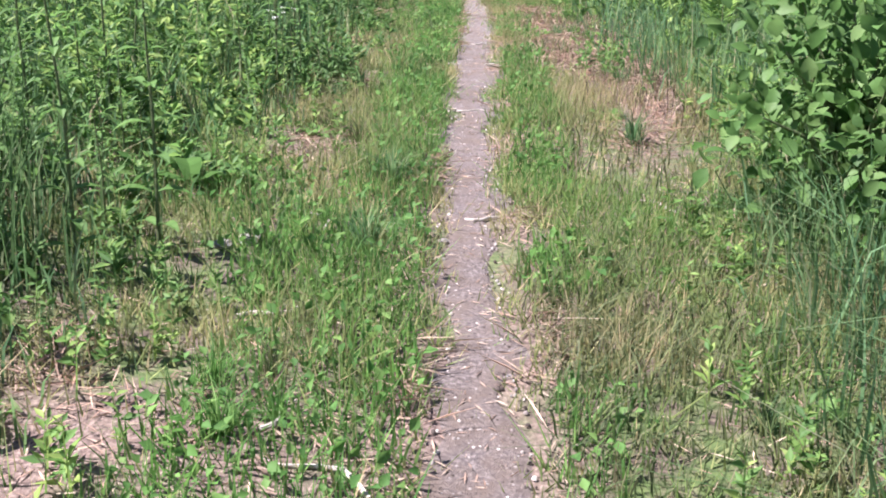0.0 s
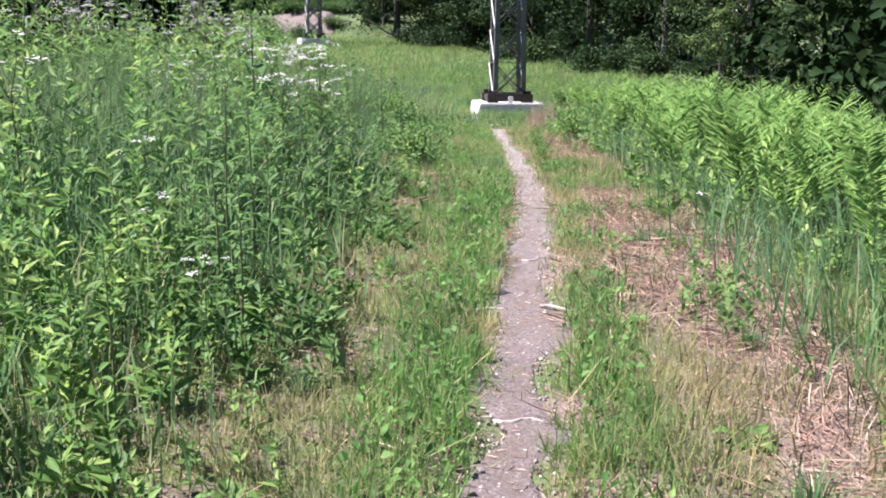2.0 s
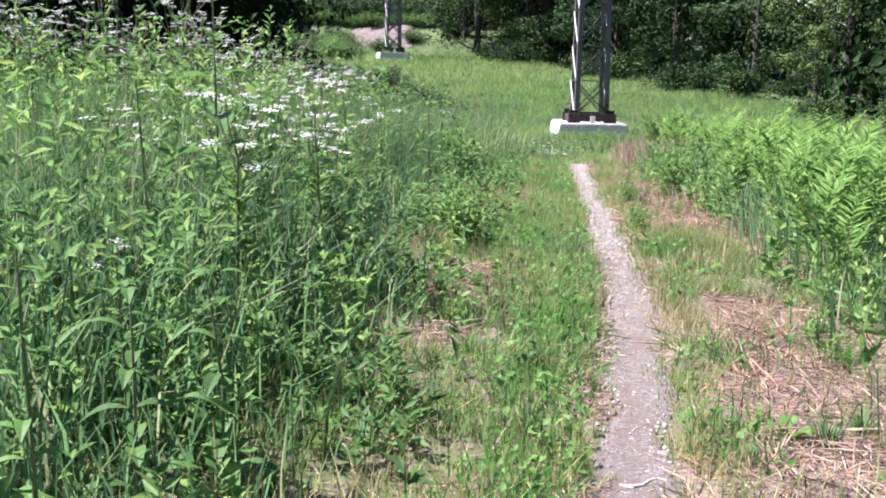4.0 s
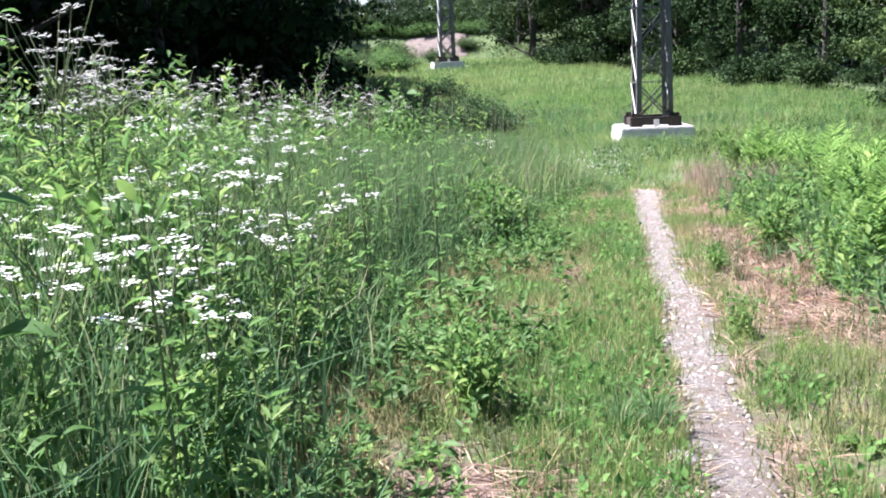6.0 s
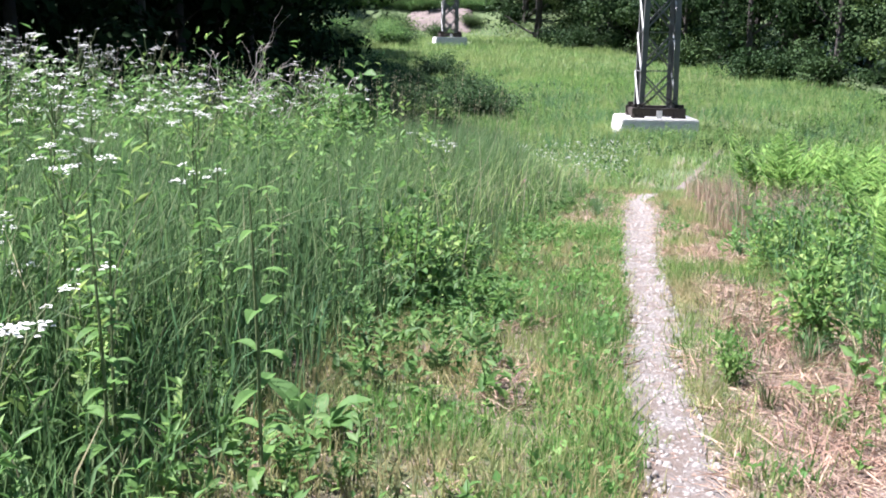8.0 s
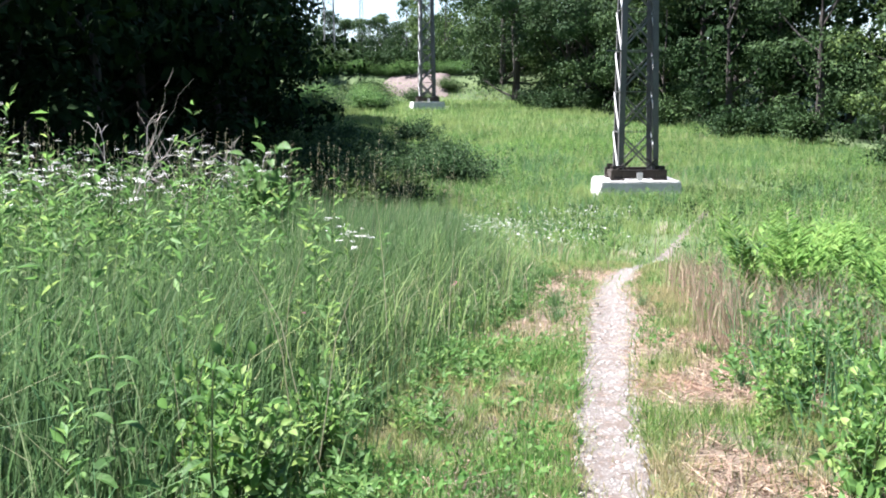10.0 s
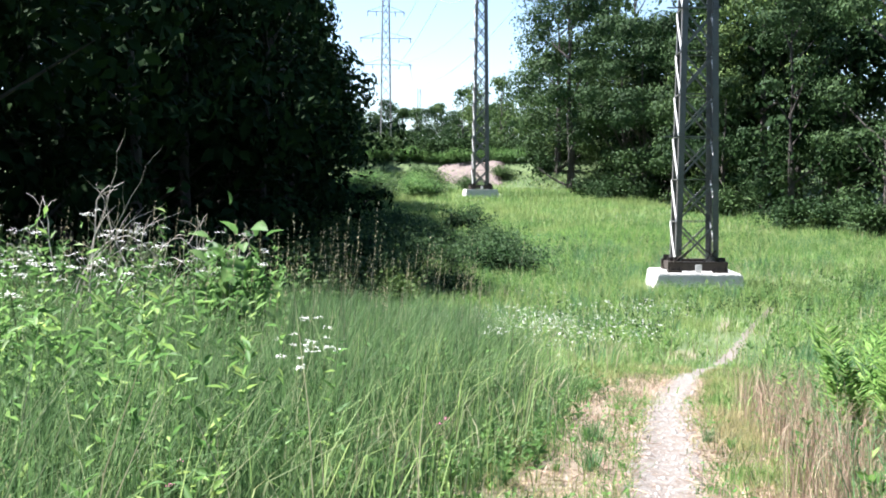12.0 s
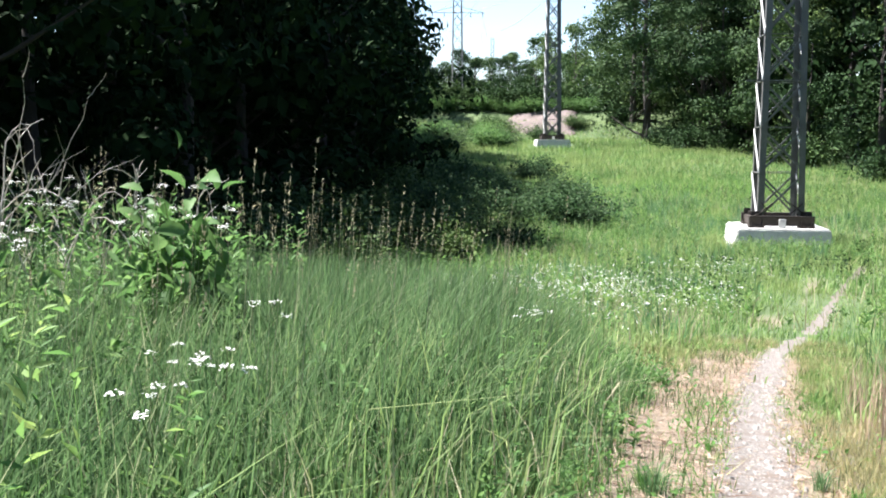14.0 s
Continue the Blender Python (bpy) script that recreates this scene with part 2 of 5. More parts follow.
def tube(bm, pts, radii, sides=6):
    """A tapering tube along pts."""
    rings = []
    for i, p in enumerate(pts):
        d = (Vector(pts[min(i + 1, len(pts) - 1)]) - Vector(pts[max(i - 1, 0)])).normalized()
        q = d.to_track_quat("Z", "Y").to_matrix()
        rings.append([bm.verts.new(Vector(p) + q @ Vector((math.cos(a) * radii[i], math.sin(a) * radii[i], 0)))
                      for a in (2 * math.pi * k / sides for k in range(sides))])
    for r0, r1 in zip(rings, rings[1:]):
        for k in range(sides):
            bm.faces.new((r0[k], r0[(k + 1) % sides], r1[(k + 1) % sides], r1[k]))
    bm.faces.new(rings[-1])
    bm.faces.new(rings[0][::-1])


def unit(a):
    return a / np.maximum(np.linalg.norm(a, axis=1, keepdims=True), 1e-9)


def blades(P, h, w, lean=0.3, az=None, droop=0.5, bend_to=None):
    """Grass blades with two bends at the places P: heights h, widths w. Returns verts and triangles."""
    n = len(P)
    h, w = np.broadcast_to(h, n), np.broadcast_to(w, n)
    az = RNG.uniform(0, 2 * np.pi, n) if az is None else az
    d = np.stack([np.cos(az), np.sin(az), np.zeros(n)], 1)
    if bend_to is not None:
        d = unit(d + np.array(bend_to))
    face = RNG.uniform(0, 2 * np.pi, n)
    s = np.stack([np.cos(face), np.sin(face), np.zeros(n)], 1) * (w / 2)[:, None]
    ln = np.abs(RNG.normal(0, lean, n)) + 0.05
    up = np.array([0, 0, 1.0])
    mid = P + d * (h * ln * 0.35)[:, None] + up * (h * 0.55)[:, None]
    tip = P + d * (h * ln * (1 + droop * 0.6))[:, None] + up * (h * (1 - droop * np.minimum(ln, 1) * 0.5))[:, None]
    V = np.stack([P - s, P + s, mid - s * 0.8, mid + s * 0.8, tip], 1).reshape(-1, 3)
    b = np.arange(n)[:, None] * 5
    F = np.concatenate([b + [0, 1, 3], b + [0, 3, 2], b + [2, 3, 4]], 0)
    return V, F


def spikes(P, h, w, lean=0.3):
    """Single-triangle blades, for short or far grass."""
    n = len(P)
    h, w = np.broadcast_to(h, n), np.broadcast_to(w, n)
    az, face = RNG.uniform(0, 2 * np.pi, n), RNG.uniform(0, 2 * np.pi, n)
    s = np.stack([np.cos(face), np.sin(face), np.zeros(n)], 1) * (w / 2)[:, None]
    ln = np.abs(RNG.normal(0, lean, n))
    tip = P + np.stack([np.cos(az) * ln, np.sin(az) * ln, np.ones(n)], 1) * h[:, None]
    V = np.stack([P - s, P + s, tip], 1).reshape(-1, 3)
    return V, np.arange(n * 3).reshape(-1, 3)


def leaves(P, D, length, ratio=0.45, fold=0.15, N=None):
    """Folded leaves from P along D: base, two sides and tip, two triangles each."""
    n = len(P)
    length = np.broadcast_to(length, n)[:, None]
    D = unit(D)
    up = RNG.normal(0, 1, (n, 3)) * 0.5 + np.array([0, 0, 1.0]) if N is None else N
    side = unit(np.cross(D, up))
    nrm = np.cross(side, D)
    mid = P + D * length * 0.45
    V = np.stack([P, mid - side * length * ratio / 2 + nrm * length * fold, P + D * length - nrm * length * fold * 0.6,
                  mid + side * length * ratio / 2 + nrm * length * fold], 1).reshape(-1, 3)
    b = np.arange(n)[:, None] * 4
    return V, np.concatenate([b + [0, 2, 1], b + [0, 3, 2]], 0)


def broad_leaves(P, D, length, ratio=0.6, fold=0.12):
    """Near leaves with a rounded outline and a fold along the midrib: eight triangles each."""
    n = len(P)
    L = np.broadcast_to(length, n)[:, None]
    D = unit(D)
    side = unit(np.cross(D, RNG.normal(0, 1, (n, 3)) * 0.5 + np.array([0, 0, 1.0])))
    nrm = np.cross(side, D)
    w = L * ratio / 2

    def at(t, s, lift):
        return P + D * L * t + side * w * s + nrm * L * lift
    V = np.stack([at(0, 0, 0), at(.22, -.72, fold * .8), at(.5, -1, fold), at(.78, -.62, fold * .3), at(1, 0, -fold), at(.78, .62, fold * .3),
                  at(.5, 1, fold), at(.22, .72, fold * .8), at(.5, 0, .02)], 1).reshape(-1, 3)
    b = np.arange(n)[:, None] * 9
    return V, np.concatenate([b + [k, 8, (k + 1) % 8] for k in range(8)], 0)


def joined(*parts):
    Vs, Fs, o = [], [], 0
    for V, F in parts:
        Vs.append(V), Fs.append(F + o)
        o += len(V)
    return np.concatenate(Vs), np.concatenate(Fs)


# ---- the lie of the land ----
# Plan and ground: plan lengths are those of the near walk; far off the plan opens out.
LAND_Y = (-60.0, -1.0, 3.0, 7.0, 11.0, 15.0, 19.0, 22.8, 26.4, 30.3, 36.6, 43.7, 56.0, 74.4, 98.6, 115.0, 124, 131, 160, 260, 700, 3000)
LAND_Z = (-0.9, -0.52, -0.27, 0.0, 0.09, -0.06, -0.22, -0.47, -0.95, -1.62, -2.72, -3.05, -3.15, -2.4, -0.8, 0.45, 1.4, 5.1, 6.2, 9.2, 12.2, 12.2)
TRAIL_Y = (-4.0, 0.0, 2.3, 4.0, 6.0, 9.0, 10.5, 11.4, 13.0, 14.2, 15.4, 16.7, 18.3, 20.28, 22.49, 25.07, 27.3, 30.72, 35.23, 40.16, 44.3, 51.25, 58.85, 69.21)
TRAIL_X = (0.1, 0.08, 0.05, -0.01, -0.02, 0.09, 0.12, 0.07, -0.07, -0.09, -0.25, -0.29, -0.42, -0.55, -0.63, -0.68, -0.64, -0.57, -0.15, 0.4, 0.75, 1.78, 4.34, 7.65)


def lay(x, y):
    """The place on the ground of a plan point."""
    wide = np.interp(y, (20, 40), (1, 1.13))
    shift = np.interp(y, (6, 10, 18, 22, 27, 40, 56, 116), (0, -.12, -.14, -.12, -.3, -.6, -.72, -.4))
    return x * wide + shift, np.interp(y, (-3000, 20, 27, 34, 45, 56, 116, 131, 3000), (-3000, 20, 27.6, 37, 49.5, 62.7, 132.2, 149.2, 3405))


def vnoise(x, y, s, seed=0):
    """Smooth value noise, 0 to 1."""
    x, y = np.asarray(x, float) / s + seed * 17.3, np.asarray(y, float) / s + seed * 9.1
    xi, yi = np.floor(x), np.floor(y)
    fx, fy = x - xi, y - yi
    fx, fy = fx * fx * (3 - 2 * fx), fy * fy * (3 - 2 * fy)

    def r(a, b):
        v = np.sin(a * 127.1 + b * 311.7 + seed * 74.7) * 43758.5453
        return v - np.floor(v)
    return (r(xi, yi) * (1 - fx) + r(xi + 1, yi) * fx) * (1 - fy) + (r(xi, yi + 1) * (1 - fx) + r(xi + 1, yi + 1) * fx) * fy


def trail_x(y):
    return np.interp(y, TRAIL_Y, TRAIL_X)


def land(x, y):
    x, y = np.asarray(x, float), np.asarray(y, float)
    z = (np.interp(y - 1.5, LAND_Y, LAND_Z) + np.interp(y, LAND_Y, LAND_Z) * 2 + np.interp(y + 1.5, LAND_Y, LAND_Z)) / 4
    near = np.clip((40 - y) / 25, 0, 1)
    z = z - 0.042 * np.clip(x, -7, 9) * near
    z = z - 0.15 * np.clip(x - 1.6, 0, 6) * np.clip((y - 6) / 5, 0, 1) * np.clip((52 - y) / 16, 0, 1)
    z = z + 0.05 * (vnoise(x, y, 1.7, 1) - .5) * np.clip(np.abs(x - trail_x(y)) - .3, 0, 1)
    z = z + 0.5 * (vnoise(x, y, 11, 2) - .5) * np.clip((np.abs(x) - 4) / 8, 0, 1) * np.clip((np.hypot(x + 1, y - 56) - 4) / 6, 0, 1)
    d = np.abs(x - trail_x(y))
    return z - 0.035 * np.exp(-(d / 0.22) ** 2) * (y < 60)


def on_land(x, y, dz=0.0):
    gx, gy = lay(x, y)
    return np.stack([gx, gy, land(x, y) + dz], 1)


def scatter(x0, x1, y0, y1, per_m2, keep=None):
    n = int((x1 - x0) * (y1 - y0) * per_m2)
    x, y = RNG.uniform(x0, x1, n), RNG.uniform(y0, y1, n)
    if keep is not None:
        k = RNG.uniform(0, 1, n) < keep(x, y)
        x, y = x[k], y[k]
    return x, y


def axis_steps(stops):
    out = []
    for a, b, s in stops:
        out += list(np.arange(a, b, s))
    return np.array(out + [stops[-1][1]])


# ground: one sheet to the horizon, finer where the trail runs
_gx = axis_steps([(-2500, -200, 230), (-200, -40, 16), (-40, -8, 2), (-8, -2, .4), (-2, 2, .1), (2, 10, .4), (10, 40, 2), (40, 200, 16), (200, 2500, 230)])
_gy = axis_steps([(-2500, -200, 230), (-200, -20, 15), (-20, -2, 1), (-2, 30, .16), (30, 140, 1.4), (140, 400, 13), (400, 3000, 200)])
_X, _Y = np.meshgrid(_gx, _gy)
_V = on_land(_X.ravel(), _Y.ravel())
_nx = len(_gx)
_i = (np.arange(len(_gy) - 1)[:, None] * _nx + np.arange(_nx - 1)[None]).ravel()[:, None]
_me = raw_mesh("ground", _V, _i + np.array([[0, 1, _nx + 1, _nx]]), MAT_GROUND)
_me.polygons.foreach_set("use_smooth", np.ones(len(_me.polygons), dtype=bool))
ground = tagged(new("ground", _me), "uneven soil with dry thatch and thin grass", "ground", kind="structure")

# trail: a strip of trodden dirt with ragged edges, just above the soil
_ty = np.arange(-4, 52, .1)
_hw = np.interp(_ty, (-4, 0, 9, 13, 17, 20, 22, 26, 30, 40, 52), (.12, .12, .125, .135, .155, .20, .24, .21, .18, .14, .12)) + .06 * (vnoise(_ty, 0, .9, 3) - .5)
_rows = []
for _k in np.linspace(-1, 1, 9):
    _e = _hw * _k + .2 * (vnoise(_ty, np.sign(_k) * 5, .24, 5) - .5) * _k ** 2
    _rows.append(on_land(trail_x(_ty) + _e, _ty, .012 - .012 * abs(_k) ** 4))
_V = np.stack(_rows, 1).reshape(-1, 3)
_i = (np.arange(len(_ty) - 1)[:, None] * 9 + np.arange(8)[None]).ravel()[:, None]
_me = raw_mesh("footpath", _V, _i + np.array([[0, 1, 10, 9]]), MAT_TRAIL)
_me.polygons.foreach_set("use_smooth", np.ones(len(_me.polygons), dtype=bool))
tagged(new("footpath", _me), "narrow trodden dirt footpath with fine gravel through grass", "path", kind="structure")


# ---- lattice towers ----
def lattice_tower(where, turn, height, detail=True, arms=()):
    """A square steel lattice mast on a bevelled concrete footing, with iron shoes at its feet."""
    root = tagged(new("lattice_tower"), "tall grey steel lattice power tower on a white concrete footing", "power tower", "power line towers")
    h0, h1 = 0.92, 0.55
    lace = .075 if height < 28 else .12
    # concrete footing: a low block with sloping sides
    bm = bmesh.new()
    vs = box(bm, (-1.8, -1.8, -1.4), (1.8, 1.8, 0))
    for v in vs:
        if v.co.z < -1:
            v.co.x *= 1.1
            v.co.y *= 1.1
    bmesh.ops.bevel(bm, geom=bm.edges[:], offset=0.06, segments=2, affect="EDGES")
    part("footing", bm, MAT_CONC, root, "white weathered concrete footing block")
    corners = [(-1, -1), (1, -1), (1, 1), (-1, 1)]

    def at(c, z):
        h = h0 + (h1 - h0) * z / height
        return Vector((c[0] * h, c[1] * h, z))
    # angle-iron legs
    for c in corners:
        bm = bmesh.new()
        w = 0.24
        a, b = at(c, 0.1), at(c, height)
        for dx, dy, tx, ty in ((-c[0] * w / 2, 0, w, 0.03), (0, -c[1] * w / 2, 0.03, w)):
            vs = box(bm, (-tx / 2, -ty / 2, 0), (tx / 2, ty / 2, 1))
            for v in vs:
                p = a.lerp(b, v.co.z)
                v.co = Vector((p.x + v.co.x + dx, p.y + v.co.y + dy, p.z))
        part("leg", bm, MAT_STEEL, root, "grey weathered steel angle leg")
    # lacing bays on four faces
    z, bay = 0.35, 1.85
    sides = [(0, 1), (1, 2), (2, 3), (3, 0)]
    while z < height - 1:
        z1 = min(z + bay, height)
        for i, (a, b) in enumerate(sides):
            bm = bmesh.new()
            if i in (0, 2):
                bar(bm, at(corners[a], z), at(corners[b], z1), lace, lace)
                bar(bm, at(corners[b], z), at(corners[a], z1), lace, lace)
                part("lacing", bm, MAT_STEEL, root, "crossed steel lacing bars")
            else:
                # side-face diagonals carry the sun's brightness in their colour
                f, k = (corners[b], corners[a]) if i == 3 else (corners[a], corners[b])
                p, q = at(f, z + .12), at(k, z1 - .1)
                o = Vector((-.04, 0, 0))
                vs = box(bm, (-.012, -.5, -.11), (.012, .5, .11))
                for v in vs:
                    w = v.co.y + .5
                    v.co = p.lerp(q, w) + o + Vector((v.co.x, 0, v.co.z))
                part("lacing", bm, MAT_SUNLIT_STEEL if detail else MAT_STEEL, root, "diagonal steel lacing bar coloured near white as if sunlit")
            bm = bmesh.new()
            bar(bm, at(corners[a], z1), at(corners[b], z1), 0.10, 0.03)
            part("strut", bm, MAT_STEEL, root)
        if detail and z < 16 and int(z / bay) % 3 == 2:
            bm = bmesh.new()
            bar(bm, at((-1, -1), z1) + Vector((-.7, -.05, 0)), at((1, -1), z1) + Vector((.1, -.05, 0)), .06, .06)
            part("step_bar", bm, MAT_STEEL, root)
        z = z1
    # shoes: dark iron grillage at the foot
    for sx in (-1, 1):
        for sy in (-1, 1):
            bm = bmesh.new()
            box(bm, (sx * .98 - .30, sy * .98 - .30, 0.0), (sx * .98 + .30, sy * .98 + .30, 0.10))
            box(bm, (sx * .98 - .22, sy * .98 - .05, 0.1), (sx * .98 + .22, sy * .98 + .05, 0.66))
            box(bm, (sx * .98 - .05, sy * .98 - .22, 0.1), (sx * .98 + .05, sy * .98 + .22, 0.55))
            for k in range(4):
                bx, by = sx * .98 + (.22 if k % 2 else -.22), sy * .98 + (.22 if k > 1 else -.22)
                bmesh.ops.create_cone(bm, segments=6, radius1=.04, radius2=.04, depth=.16, cap_ends=True, matrix=Matrix.Translation((bx, by, .16)))
            part("shoe", bm, MAT_IRON, root, "dark rusty iron foot bracket")
    for sy in (-1, 1):
        bm = bmesh.new()
        box(bm, (-1.28, sy * 1.1 - .09, .08), (1.28, sy * 1.1 + .09, .46))
        box(bm, (-1.28, sy * 1.1 - .16, .42), (1.28, sy * 1.1 + .16, .48))
        part("base_beam", bm, MAT_IRON, root, "dark iron beam across the feet")
        bm = bmesh.new()
        box(bm, (sy * 1.1 - .09, -1.0, .08), (sy * 1.1 + .09, 1.0, .40))
        part("base_beam", bm, MAT_IRON, root, "dark iron beam across the feet")
    for sx in (-1, 1):
        bm = bmesh.new()
        bar(bm, (sx * 1.0, -1.02, .45), (sx * .35, -1.02, 1.0), .12, .03)
        bar(bm, (sx * .25, -1.02, .45), (sx * .8, -1.02, 1.0), .12, .03)
        part("gusset", bm, MAT_IRON, root, "dark iron gusset bars above the feet")
    bm = bmesh.new()
    box(bm, (-.12, -1.36, .0), (.14, -1.2, .36))
    part("bracket_plate", bm, MAT_CONC, root, "small white plate on the beam")
    for z in arms:
        bm = bmesh.new()
        for sx in (-1, 1):
            bar(bm, (0, -.3, z), (sx * 5.2, 0, z + .1), .14, .14)
            bar(bm, (0, .3, z), (sx * 5.2, 0, z + .1), .14, .14)
            bar(bm, (0, 0, z + 1.5), (sx * 5.2, 0, z + .1), .12, .12)
        part("cross_arm", bm, MAT_STEEL, root)
    root.matrix_world = pose(*where, 0, 0, turn)
    return root


lattice_tower((-1.85, 62.7, -2.2), 11, 26, arms=(20, 24))
lattice_tower((-28.0, 132.2, 1.37), 20, 30, arms=(27, 29.5))


def smooth(a, b, v):
    t = np.clip((v - a) / (b - a), 0, 1)
    return t * t * (3 - 2 * t)


# ---- trees ----
def tree(name, height, radius, base, n_clumps, per_clump, leaf, mat, seed, lean=0.0, label="", tall=0.75):
    """A tapered trunk with limbs and a crown of leaf sprays gathered in clumps, with gaps between them."""
    rr = random.Random(seed)
    root = tagged(new(name), label, "tree", "trees along the clearing")
    bm = bmesh.new()
    r0 = 0.016 * height + 0.05
    pts = [Vector((lean * height * (k / 6) ** 1.5 + rr.uniform(-.15, .15) * (k > 0), rr.uniform(-.15, .15) * (k > 0), height * .9 * k / 6 - .3 * (k == 0))) for k in range(7)]
    tube(bm, pts, [r0 * (1 - .145 * k) * (1.35 if k == 0 else 1) for k in range(7)], 7)
    # clump centres: outside of an uneven egg-shaped crown
    C = []
    for _ in range(n_clumps):
        u = rr.random() ** 0.8
        zc = base + (height - base) * u
        prof = math.sin(math.pi * min(1, .12 + .88 * u ** tall)) ** .6
        a = rr.uniform(0, 2 * math.pi)
        rad = radius * prof * (0.45 + 0.55 * rr.random() ** .5) * (1 + .25 * math.sin(3 * a + seed) + .2 * math.sin(5 * zc + seed))
        C.append(Vector((math.cos(a) * rad + lean * zc, math.sin(a) * rad, zc)))
    for c in C[:: max(1, len(C) // 9)]:
        zs = max(base * .5, c.z - 2.2 - rr.random() * 2)
        s = Vector((lean * zs, 0, zs))
        tube(bm, [s, s.lerp(c, .5) + Vector((0, 0, -.2)), c], [r0 * .33, r0 * .2, r0 * .06], 5)
    part("trunk", bm, MAT_BARK, root)
    g = np.random.default_rng(seed)
    cc = np.array([tuple(c) for c in C])
    idx = np.repeat(np.arange(len(cc)), per_clump)
    n = len(idx)
    # leaves lie over the outside of uneven lobes, so that each lobe has its lit and its shaded side
    lobe = radius * g.uniform(.17, .36, len(cc))
    way = unit(g.normal(0, 1, (n, 3)) + np.array([0, 0, .35]))
    bumps = 1 + .22 * np.sin(way[:, 0] * 5 + idx) * np.sin(way[:, 1] * 6 + idx * 2) + g.normal(0, .13, n)
    P = cc[idx] + way * (lobe[idx] * bumps)[:, None] * np.array([1.15, 1.15, .8])
    N = unit(way + g.normal(0, .28, (n, 3)))
    D = unit(np.cross(N, g.normal(0, 1, (n, 3))) + np.array([0, 0, -.35]))
    V, F = leaves(P, D, leaf * g.uniform(.6, 1.35, n), .62, .10, N)
    child("crown", raw_mesh("crown", V, F, mat), root)
    return root


def put(ob, x, y, turn=0.0, s=1.0, dz=-.1, sz=None):
    gx, gy = lay(x, y)
    return Matrix.Translation((float(gx), float(gy), float(land(x, y)) + dz)) @ pose(0, 0, 0, 0, 0, turn) @ Matrix.Diagonal((s, s, sz or s, 1))


L_EDGE = "leafy green broadleaf tree at the edge of the clearing"
L_DARK = "dark shaded tree with dense hanging foliage beside the meadow"
edge_trees = [tree("tree", 19, 5.2, .5, 34, 330, .29, MAT_TREE, 11, 0, L_EDGE), tree("tree", 16, 4.8, .3, 30, 330, .28, MAT_TREE, 12, .02, L_EDGE),
              tree("tree", 22, 5.6, .8, 38, 330, .30, MAT_TREE, 13, -.02, L_EDGE)]
back_trees = [tree("tree", 19, 5.4, 1.0, 22, 80, .60, MAT_TREE, 14, 0, L_EDGE), tree("tree", 21, 5.4, 1.5, 22, 80, .64, MAT_TREE, 15, .02, L_EDGE)]
# trees in the shade-darkened leaf colour
back_dark = [tree("tree", 20, 6.4, .6, 26, 80, .75, MAT_SHADED_TREE, 23, 0, L_DARK, .6)]
dark_trees = [tree("tree", 18, 6.0, 2.8, 42, 100, .50, MAT_SHADED_TREE, 21, .05, L_DARK, .6), tree("tree", 21, 6.2, 2.2, 42, 100, .52, MAT_SHADED_TREE, 22, .0, L_DARK, .6)]


def edge_row(kinds, line, step, jitter, back, seed, size=(.85, 1.15)):
    """Trees along a line of the plan, in several rows behind one another; the first of each kind is moved, the rest are copies."""
    rr = random.Random(seed)
    pts = []
    for (xa, ya), (xb, yb) in zip(line, line[1:]):
        n = max(1, int(math.hypot(xb - xa, yb - ya) / step))
        for k in range(n):
            pts.append((xa + (xb - xa) * k / n, ya + (yb - ya) * k / n))
    for bx, by in back:
        for i, (x, y) in enumerate(pts):
            ob = rr.choice(kinds)
            s = rr.uniform(*size)
            m = put(ob, x + bx + rr.uniform(-jitter, jitter), y + by + rr.uniform(-jitter, jitter), rr.uniform(0, 360), s, -.1, s * rr.uniform(.9, 1.12))
            if ob.name not in placed:
                placed.add(ob.name)
                ob.matrix_basis = m
            else:
                copy_thing_plain(ob, m)


def copy_thing_plain(ob, m):
    keep = ob.matrix_basis.copy()
    ob.matrix_basis = Matrix()
    c = copy_thing(ob, m)
    ob.matrix_basis = keep
    return c


placed = set()
RIGHT_EDGE = ((11, 20), (11.5, 34), (13, 48), (14.2, 64), (10.5, 79), (6.4, 87), (1.5, 95), (-6.5, 107), (-14, 118), (-18.5, 128))
LEFT_EDGE = ((-19, 4), (-20, 20), (-21, 36), (-21.5, 50), (-22.5, 64), (-27.5, 78), (-35.5, 95), (-45, 112))
# the right edge begins with darkened trees, coloured for the wood's shaded interior
edge_row(dark_trees, RIGHT_EDGE[:3], 6.0, 1.0, ((1.5, 0), (4.5, 3)), 4, (.85, 1.05))
edge_row(edge_trees, RIGHT_EDGE[2:], 5.6, 1.4, ((2.5, 1),), 5, (.65, 1.2))
# darkened row behind, so gaps between the lit crowns look shaded
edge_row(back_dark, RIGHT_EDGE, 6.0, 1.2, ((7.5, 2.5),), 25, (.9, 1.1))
edge_row(back_trees, RIGHT_EDGE, 6.0, 1.2, ((13, 5),), 29, (1.0, 1.25))
edge_row(edge_trees, ((6, 101), (-3, 109), (-11, 116), (-17, 122), (-22, 134)), 5.0, .8, ((1, 0),), 15, (1.15, 1.35))
edge_row(back_trees, ((6, 101), (-3, 109), (-11, 116), (-17, 122), (-22, 134)), 5.0, .8, ((7, 6),), 27, (1.15, 1.35))
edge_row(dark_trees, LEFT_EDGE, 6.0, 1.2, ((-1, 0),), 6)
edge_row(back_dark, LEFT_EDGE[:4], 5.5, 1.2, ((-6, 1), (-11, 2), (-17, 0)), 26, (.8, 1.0))
